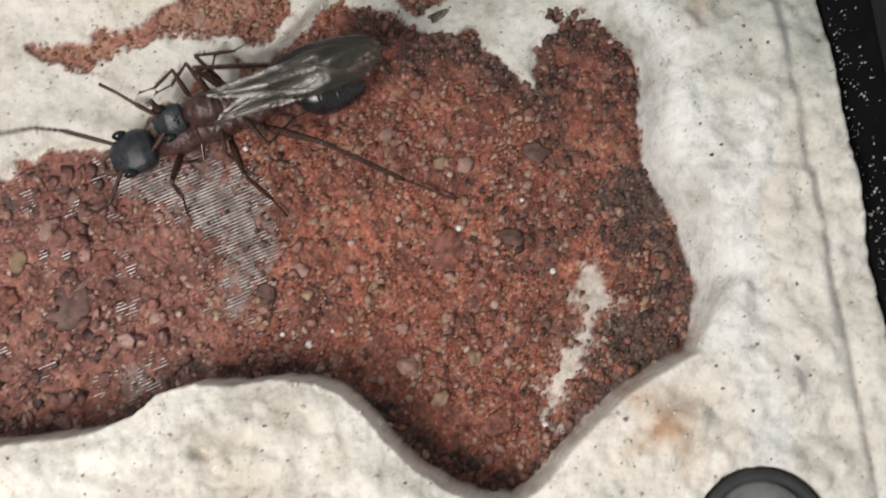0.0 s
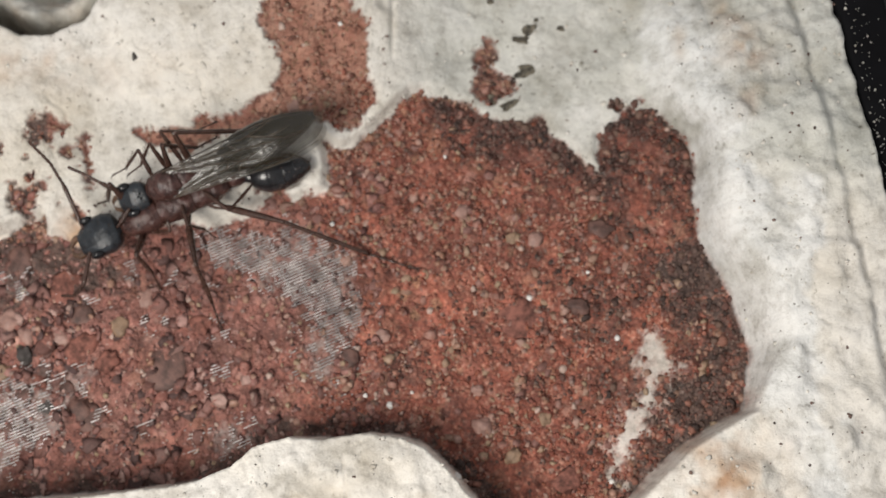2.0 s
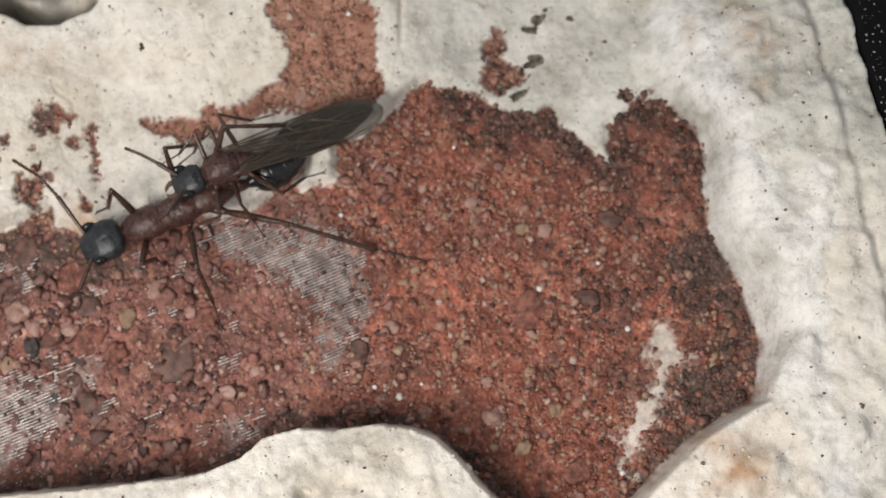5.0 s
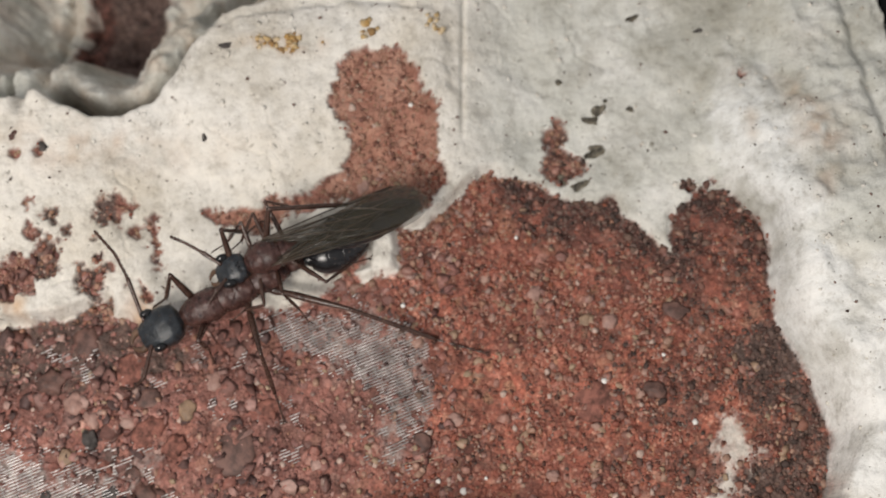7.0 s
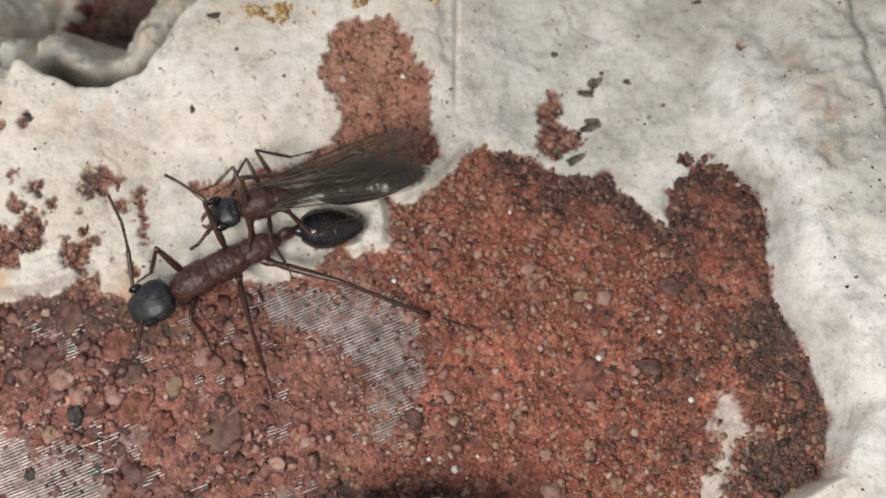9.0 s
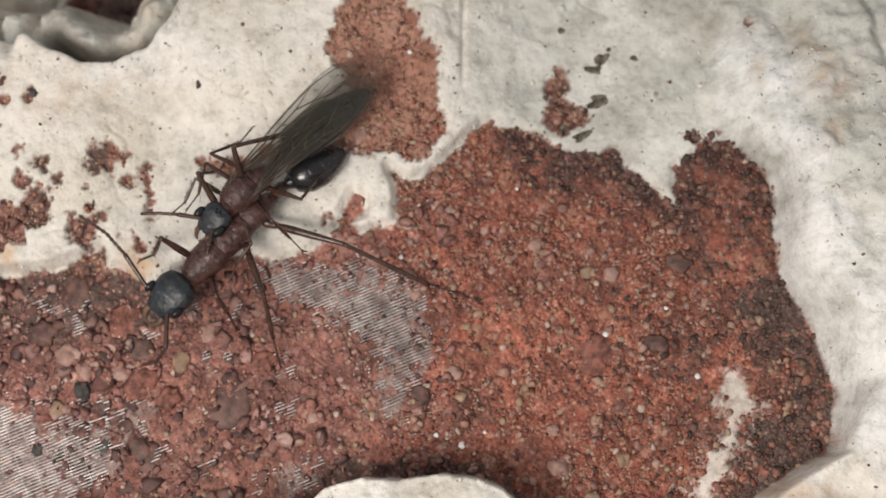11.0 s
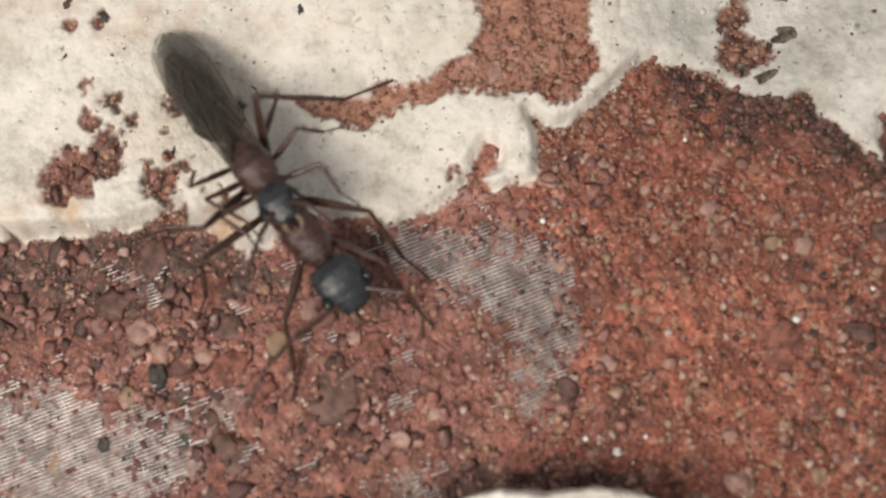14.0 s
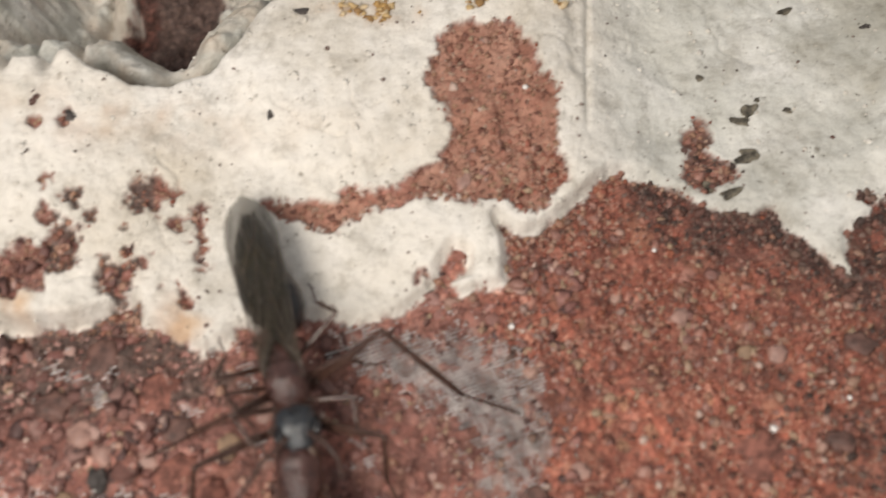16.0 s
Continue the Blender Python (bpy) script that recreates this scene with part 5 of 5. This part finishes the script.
def winged_ant():
    ant = tagged(new("winged_ant"), "smaller winged ant with smoky folded wings riding on another ant", "ant")
    head_capsule(ant, 0.70, [[(0.35, -0.3, 0.15), (0.9, -1.0, 0.35), (1.4, -1.6, 0.3), (1.9, -2.1, 0.2)], [(0.35, 0.3, 0.15), (0.9, 0.7, 0.2), (1.3, 0.9, -0.1), (1.7, 0.9, -0.5)]])
    front = [(-0.45, 0.22, 0.24, -0.05), (-0.75, 0.50, 0.48, 0.05), (-1.2, 0.66, 0.64, 0.14), (-1.7, 0.66, 0.64, 0.12), (-2.0, 0.52, 0.5, 0.06)]
    back = [(-1.9, 0.5, 0.5, 0.04), (-2.2, 0.56, 0.54, 0.0), (-2.7, 0.42, 0.42, -0.1), (-3.05, 0.2, 0.2, -0.2)]
    for name, st in (("mesonotum", front), ("propodeum", back)):
        p = part(name, lumpy(loft(st, 48, 2.2, 12), 0.03, 0.34, len(name)), RUST, ant, "rust-brown thorax plate")
        hairs(p, st, 40, 0.12, len(name) + 3)
    part("petiole", loft([(-3.0, 0.13, 0.13, -0.22), (-3.2, 0.2, 0.28, -0.12), (-3.4, 0.13, 0.13, -0.22)]), RUST, ant)
    g = banded_gaster(ant, 4.4, 0.80, 0.60, 0.12)
    g.location = Vector((-3.35, 0, -0.12)) * MM
    wing(ant, 4.7, 1.25, 1, (-1.9, 0.36, 0.42), 5, 0)
    wing(ant, 4.7, 1.25, -1, (-1.9, -0.36, 0.44), -5, 0)
    wings = [wing(ant, 6.65, 1.66, side, root, 0, 0) for side, root in zip((1, -1), WING_ROOTS)]
    legs = {(k, s): leg(ant, (x, 0.4 * s, -0.35), upper, lower, 0.088) for s in (1, -1) for k, x, upper, lower in ((1, -0.9, 1.4, 1.6), (2, -1.6, 1.6, 2.0), (3, -2.3, 1.9, 2.3))}
    return ant, legs, wings, g


CARRIER, CARRIER_GASTER, CARRIER_LEGS, CARRIER_ANTENNAE = carrier_ant()
WINGED, WINGED_LEGS, WINGED_WINGS, WINGED_GASTER = winged_ant()


# ---- movement ----
def motions():
    carried = [
        (0.0, pose(-7.34 * MM, 1.25 * MM, 1.70 * MM, 0.0, -1.2, -161.6)),
        (0.5, pose(-10.12 * MM, 1.04 * MM, 1.70 * MM, 0.0, -1.0, -159.6)),
        (1.0, pose(-11.52 * MM, 1.41 * MM, 1.70 * MM, 0.0, -1.0, -162.8)),
        (1.5, pose(-12.42 * MM, 0.99 * MM, 1.70 * MM, 0.0, -1.1, -156.9)),
        (2.0, pose(-12.69 * MM, 0.91 * MM, 1.70 * MM, 0.0, -1.1, -157.3)),
        (2.5, pose(-12.56 * MM, 0.08 * MM, 1.70 * MM, 0.0, -1.0, -154.3)),
        (3.0, pose(-12.61 * MM, -0.09 * MM, 1.70 * MM, 0.0, -0.9, -152.5)),
        (5.3, pose(-12.91 * MM, 0.35 * MM, 1.70 * MM, 0.0, -0.7, -157.8)),
        (5.5, pose(-12.92 * MM, 0.37 * MM, 1.70 * MM, 0.0, -0.7, -157.7)),
        (6.0, pose(-12.94 * MM, 0.44 * MM, 1.70 * MM, 0.0, -0.7, -156.6)),
        (6.5, pose(-13.05 * MM, 0.49 * MM, 1.70 * MM, 0.0, -0.8, -155.2)),
        (7.0, pose(-13.02 * MM, 0.50 * MM, 1.70 * MM, 0.0, -0.9, -154.1)),
        (7.5, pose(-13.10 * MM, 0.44 * MM, 1.70 * MM, 0.0, -0.9, -155.3)),
        (8.0, pose(-13.03 * MM, 0.44 * MM, 1.70 * MM, 0.0, -0.9, -154.5)),
        (8.5, pose(-12.92 * MM, 0.50 * MM, 1.70 * MM, 0.0, -0.9, -151.9)),
        (9.0, pose(-12.87 * MM, 0.48 * MM, 1.70 * MM, 0.0, -0.9, -152.0)),
        (11.3, pose(-12.33 * MM, -0.50 * MM, 1.81 * MM, 0.0, -0.9, -132.4)),
        (11.5, pose(-12.41 * MM, -0.70 * MM, 1.82 * MM, 0.0, -0.9, -131.2)),
        (12.0, pose(-11.71 * MM, -0.46 * MM, 2.06 * MM, 0.0, -1.4, -115.2)),
        (12.5, pose(-11.01 * MM, -1.41 * MM, 2.30 * MM, 0.0, -1.3, -94.1)),
        (13.0, pose(-11.37 * MM, -2.07 * MM, 2.30 * MM, -0.0, -1.4, -89.1)),
        (13.5, pose(-11.13 * MM, -1.69 * MM, 2.30 * MM, -0.0, -1.4, -70.5)),
        (14.0, pose(-9.83 * MM, -0.95 * MM, 2.30 * MM, -0.0, -1.3, -50.2)),
        (14.5, pose(-9.04 * MM, -0.93 * MM, 2.30 * MM, -0.0, -1.4, -41.1)),
        (15.0, pose(-8.48 * MM, -2.04 * MM, 2.30 * MM, -0.0, -1.3, -47.0)),
        (15.5, pose(-9.13 * MM, -3.29 * MM, 2.30 * MM, -0.0, -1.5, -61.4)),
        (16.0, pose(-9.45 * MM, -5.71 * MM, 2.30 * MM, -0.0, -1.4, -80.4)),
    ]
    walk(CARRIER, carried)
    walk(WINGED, [
        (0.0, pose(-5.85 * MM, 2.28 * MM, 2.34 * MM, -19.0, 3.0, -162.2)),
        (0.5, pose(-8.05 * MM, 2.48 * MM, 2.34 * MM, -19.2, 3.0, -160.5)),
        (1.0, pose(-9.75 * MM, 2.68 * MM, 2.34 * MM, -19.4, 3.0, -162.5)),
        (1.5, pose(-11.00 * MM, 2.36 * MM, 2.34 * MM, -19.6, 3.0, -157.0)),
        (2.0, pose(-11.20 * MM, 2.30 * MM, 2.34 * MM, -19.8, 3.0, -159.0)),
        (2.5, pose(-10.80 * MM, 1.58 * MM, 2.35 * MM, -20.0, 3.0, -160.5)),
        (3.0, pose(-10.40 * MM, 1.60 * MM, 2.32 * MM, -14.0, 4.0, -158.5)),
        (5.3, pose(-9.25 * MM, 2.52 * MM, 2.70 * MM, 0.0, -6.0, -158.5)),
        (5.5, pose(-9.25 * MM, 2.52 * MM, 2.70 * MM, 0.0, -6.0, -158.5)),
        (6.0, pose(-8.69 * MM, 2.20 * MM, 2.40 * MM, 0.0, -0.8, -152.0)),
        (6.5, pose(-9.43 * MM, 2.45 * MM, 2.40 * MM, 0.0, -0.7, -156.9)),
        (7.0, pose(-10.15 * MM, 2.65 * MM, 2.40 * MM, 0.0, -0.7, -160.0)),
        (7.5, pose(-10.14 * MM, 2.74 * MM, 2.40 * MM, 0.0, -0.7, -160.0)),
        (8.0, pose(-10.10 * MM, 2.78 * MM, 2.40 * MM, 0.0, -0.7, -160.0)),
        (8.5, pose(-10.14 * MM, 3.51 * MM, 2.40 * MM, 0.0, -0.6, -162.0)),
        (9.0, pose(-10.02 * MM, 3.85 * MM, 2.40 * MM, 0.0, -0.7, -164.5)),
        (11.3, pose(-10.85 * MM, 2.50 * MM, 2.45 * MM, 0.0, 0.2, -134.0)),
        (11.5, pose(-10.95 * MM, 2.42 * MM, 2.45 * MM, 0.0, 0.3, -134.0)),
        (12.0, pose(-10.95 * MM, 2.24 * MM, 2.45 * MM, 0.0, 1.0, -127.0)),
        (12.5, pose(-11.35 * MM, 1.78 * MM, 2.65 * MM, 0.0, -4.0, -113.0)),
        (13.0, pose(-11.82 * MM, 0.96 * MM, 2.90 * MM, 0.0, -9.0, -105.0)),
        (13.5, pose(-12.00 * MM, 1.00 * MM, 3.70 * MM, 0.0, -17.0, -76.0)),
        (14.0, pose(-11.65 * MM, 1.26 * MM, 3.80 * MM, 0.0, -18.5, -53.0)),
        (14.5, pose(-11.20 * MM, 1.20 * MM, 3.00 * MM, 0.0, -9.5, -39.0)),
        (15.0, pose(-10.58 * MM, 0.46 * MM, 2.65 * MM, 0.0, -4.0, -38.0)),
        (15.5, pose(-10.40 * MM, -0.85 * MM, 2.65 * MM, 0.0, -4.0, -64.0)),
        (16.0, pose(-9.85 * MM, -2.70 * MM, 2.90 * MM, 0.0, -9.0, -72.5)),
    ])
    swing = [(0.0, -7), (0.5, -6), (1.0, -10), (1.5, -13), (2.0, -10), (2.5, 9), (3.0, 9), (5.3, 8), (5.5, 9), (6.0, 13), (6.5, 8), (7.0, -8), (7.5, -13), (8.0, -13), (8.5, -22), (9.0, -23), (11.3, -13), (11.5, -15), (12.0, -22), (12.5, -30), (13.0, -28), (13.5, -14), (14.0, -4), (14.5, 6), (15.0, 10), (15.5, 0), (16.0, 8)]
    walk(CARRIER_GASTER, [(t, pose(-6.15 * MM, 0, -0.2 * MM, 0, 0, a)) for t, a in swing])
    bend = ((0, 4), (3, 5), (5.3, 5), (6.5, 4), (7.0, 0), (8, -4), (8.5, -5), (9, -6), (11.3, -5), (12, 0), (13, 4), (16, 0))
    walk(WINGED_GASTER, [(t, Matrix.Translation(WINGED_GASTER.location.copy()) @ pose(0, 0, 0, 0, 0, a)) for t, a in bend])
    # steps: each foot stands on the ground where it was set down while the body moves over it
    steps = {
        (1, 1): ((0, -5.8, -0.9), (0.5, -9.0, -1.2), (1.0, -10.2, -0.8), (1.5, -10.6, -1.2), (5.5, -10.85, -0.3), (7.5, -11.4, -0.8), (8.5, -10.96, -1.2), (11.5, -10.0, -1.6), (12.5, -9.2, -0.9), (13.0, -9.5, -1.1), (13.5, -8.6, -2.4), (14.0, -7.2, -1.9), (14.5, -6.2, -1.5), (15.0, -6.0, -2.6), (15.5, -6.5, -5.0), (16.0, -7.2, -8.4)),
        (2, 1): ((0, -1.95, -1.1), (0.5, -4.4, -2.0), (1.0, -6.6, -2.2), (1.5, -7.8, -2.4), (2.5, -8.4, -3.05), (12.0, -8.3, -3.05), (12.5, -7.6, -0.5), (13.5, -7.95, -0.1), (14.0, -7.3, -0.4), (15.0, -6.8, 0.2), (15.5, -7.3, -1.3), (16.0, -6.9, -4.3)),
        (3, 1): ((0, 4.3, -0.5), (0.5, 2.0, -0.4), (1.0, -0.1, -0.4), (1.5, -0.1, -0.35), (11.5, -0.25, -0.55), (12.0, -3.9, 0.7), (13.0, -3.9, 0.7), (13.5, -7.8, 6.6), (14.5, -9.6, 5.8), (15.0, -8.2, 4.2), (15.5, -5.0, 1.4), (16.0, -3.4, -1.3)),
        (1, -1): ((0, -7.6, 3.4), (0.5, -10.2, 3.2), (1.0, -12.0, 3.4), (1.5, -13.2, 2.6), (5.5, -13.6, 1.6), (11.3, -13.9, 1.5), (12.0, -12.7, 1.9), (12.5, -14.0, 1.6), (13.0, -14.6, -0.9), (13.5, -13.3, -3.0), (14.0, -11.6, -4.4), (15.0, -11.4, -4.4), (15.5, -11.6, -6.4), (16.0, -12.0, -8.8)),
        (2, -1): ((0, -4.6, 5.0), (0.5, -7.0, 5.2), (1.0, -8.2, 5.2), (5.5, -9.0, 5.0), (11.3, -10.8, 5.4), (12.0, -12.8, 3.6), (12.5, -14.0, 3.2), (13.0, -15.8, 0.9), (13.5, -14.95, -1.8), (15.0, -14.95, -2.1), (15.5, -14.6, -4.0), (16.0, -13.6, -5.6)),
        (3, -1): ((0, -1.0, 5.6), (0.5, -3.4, 6.2), (1.0, -5.8, 6.6), (1.3, -6.6, 8.4), (1.5, -7.2, 9.4), (2.0, -5.2, 6.2), (2.5, -2.2, 5.4), (11.3, -6.0, 7.4), (12.0, -12.0, 5.8), (12.5, -13.5, 5.6), (13.0, -14.9, 4.7), (13.5, -16.2, 4.0), (14.0, -17.4, 0.8), (14.5, -16.6, -0.8), (15.0, -16.6, -0.8), (15.5, -15.9, -2.4), (16.0, -14.8, -3.0)),
    }
    for (k, side), rows in steps.items():
        limb, poses = CARRIER_LEGS[k, side], []
        for t, body in carried:
            x, y = (float(np.interp(t, [r[0] for r in rows], [r[i] for r in rows])) for i in (1, 2))
            z = float(plan(np.array([x]), np.array([y]))[0][0]) + 0.10
            foot = body.inverted() @ (Vector((x, y, z)) * MM) / MM
            poses.append((t, *bent(limb, foot, Vector(((0.15, 0.0, -0.35 if side > 0 else 0.5)[k - 1], (0.45, 0.4, 0.3)[k - 1] * side, 1.0)))))
        walk(limb[0], [(t, thigh) for t, thigh, _ in poses])
        walk(limb[1], [(t, shin) for t, _, shin in poses])
    for blade, beats in zip(CARRIER_ANTENNAE, (((0, 60), (0.5, 14), (1, 48), (1.5, 38), (2, 4), (2.5, 20), (3, 24), (5.5, 8), (6, 0), (7, -2), (8, -4), (9, -18), (11.5, 0), (12.5, 20), (13.5, -5), (14.5, 15), (16, 0)),
            ((0, 0), (0.7, 12), (1.4, -8), (2.2, 10), (3, -6), (5.5, 0), (6.5, 10), (7.5, -6), (9, 4), (11.5, -8), (13, 12), (14, -6), (15, 8), (16, 0)))):
        at = blade.location.copy()
        walk(blade, [(t, Matrix.Translation(at) @ pose(0, 0, 0, 0, 0, a)) for t, a in beats])
    # the wings lie folded over one another, and part a little for a while
    opened = ((0.0, 5, 0.5), (0.5, 2, 1.0), (1.0, 1, 1.5), (2.0, 0, 2.0), (2.5, 5, 0.5), (3.0, 2, 0.5), (5.3, 0, 1.0), (7.0, 0, 1.5), (8.0, 1, 3.0), (8.5, 2, 6.0), (9.0, 2, 6.0), (11.3, 1, 4.0), (11.7, 1, 3.0), (12.3, 0, 1.0), (13.5, 0, 0.5), (14.5, 0, 3.5), (15.0, 0, 4.0), (15.5, 0, 1.0), (16.0, 0, 0.5))
    for blade, side, (x, y, z) in zip(WINGED_WINGS, (1, -1), WING_ROOTS):
        walk(blade, [(t, pose(x * MM, y * MM, z * MM, 0, lift, -side * spread)) for t, lift, spread in opened])
    # the rider's legs cling round the other ant
    clinging = {(1, 1): ((0.9, 1.8, -0.9), (-0.2, 1.0, 0.4)), (2, 1): ((-1.8, 2.9, -1.1), (0.1, 0.7, 0.8)), (3, 1): ((-4.9, 1.4, -0.8), (0.0, 0.8, 0.6)),
        (1, -1): ((0.7, -1.3, -0.4), (-0.3, -1.0, 0.5)), (2, -1): ((0.2, -1.1, -0.6), (-0.1, -1.0, 0.7)), (3, -1): ((-3.7, -1.7, -0.6), (0.2, -1.0, 0.6))}
    for (k, side), (foot, pole) in clinging.items():
        limb = WINGED_LEGS[k, side]
        for which, ob in enumerate(limb[:2]):
            walk(ob, [(t, bent(limb, Vector(foot) + Vector((0.25 * a, 0.15 * a * side, 0.05 * a)), Vector(pole))[which]) for t, a in ((0.0, 0), (1.0, 1), (2.0, -1), (3.0, 0), (7.0, -1), (9.0, 0), (11.5, 1), (12.5, -2), (13.5, 2), (14.5, -2), (15.5, 2), (16.0, 0))])


motions()
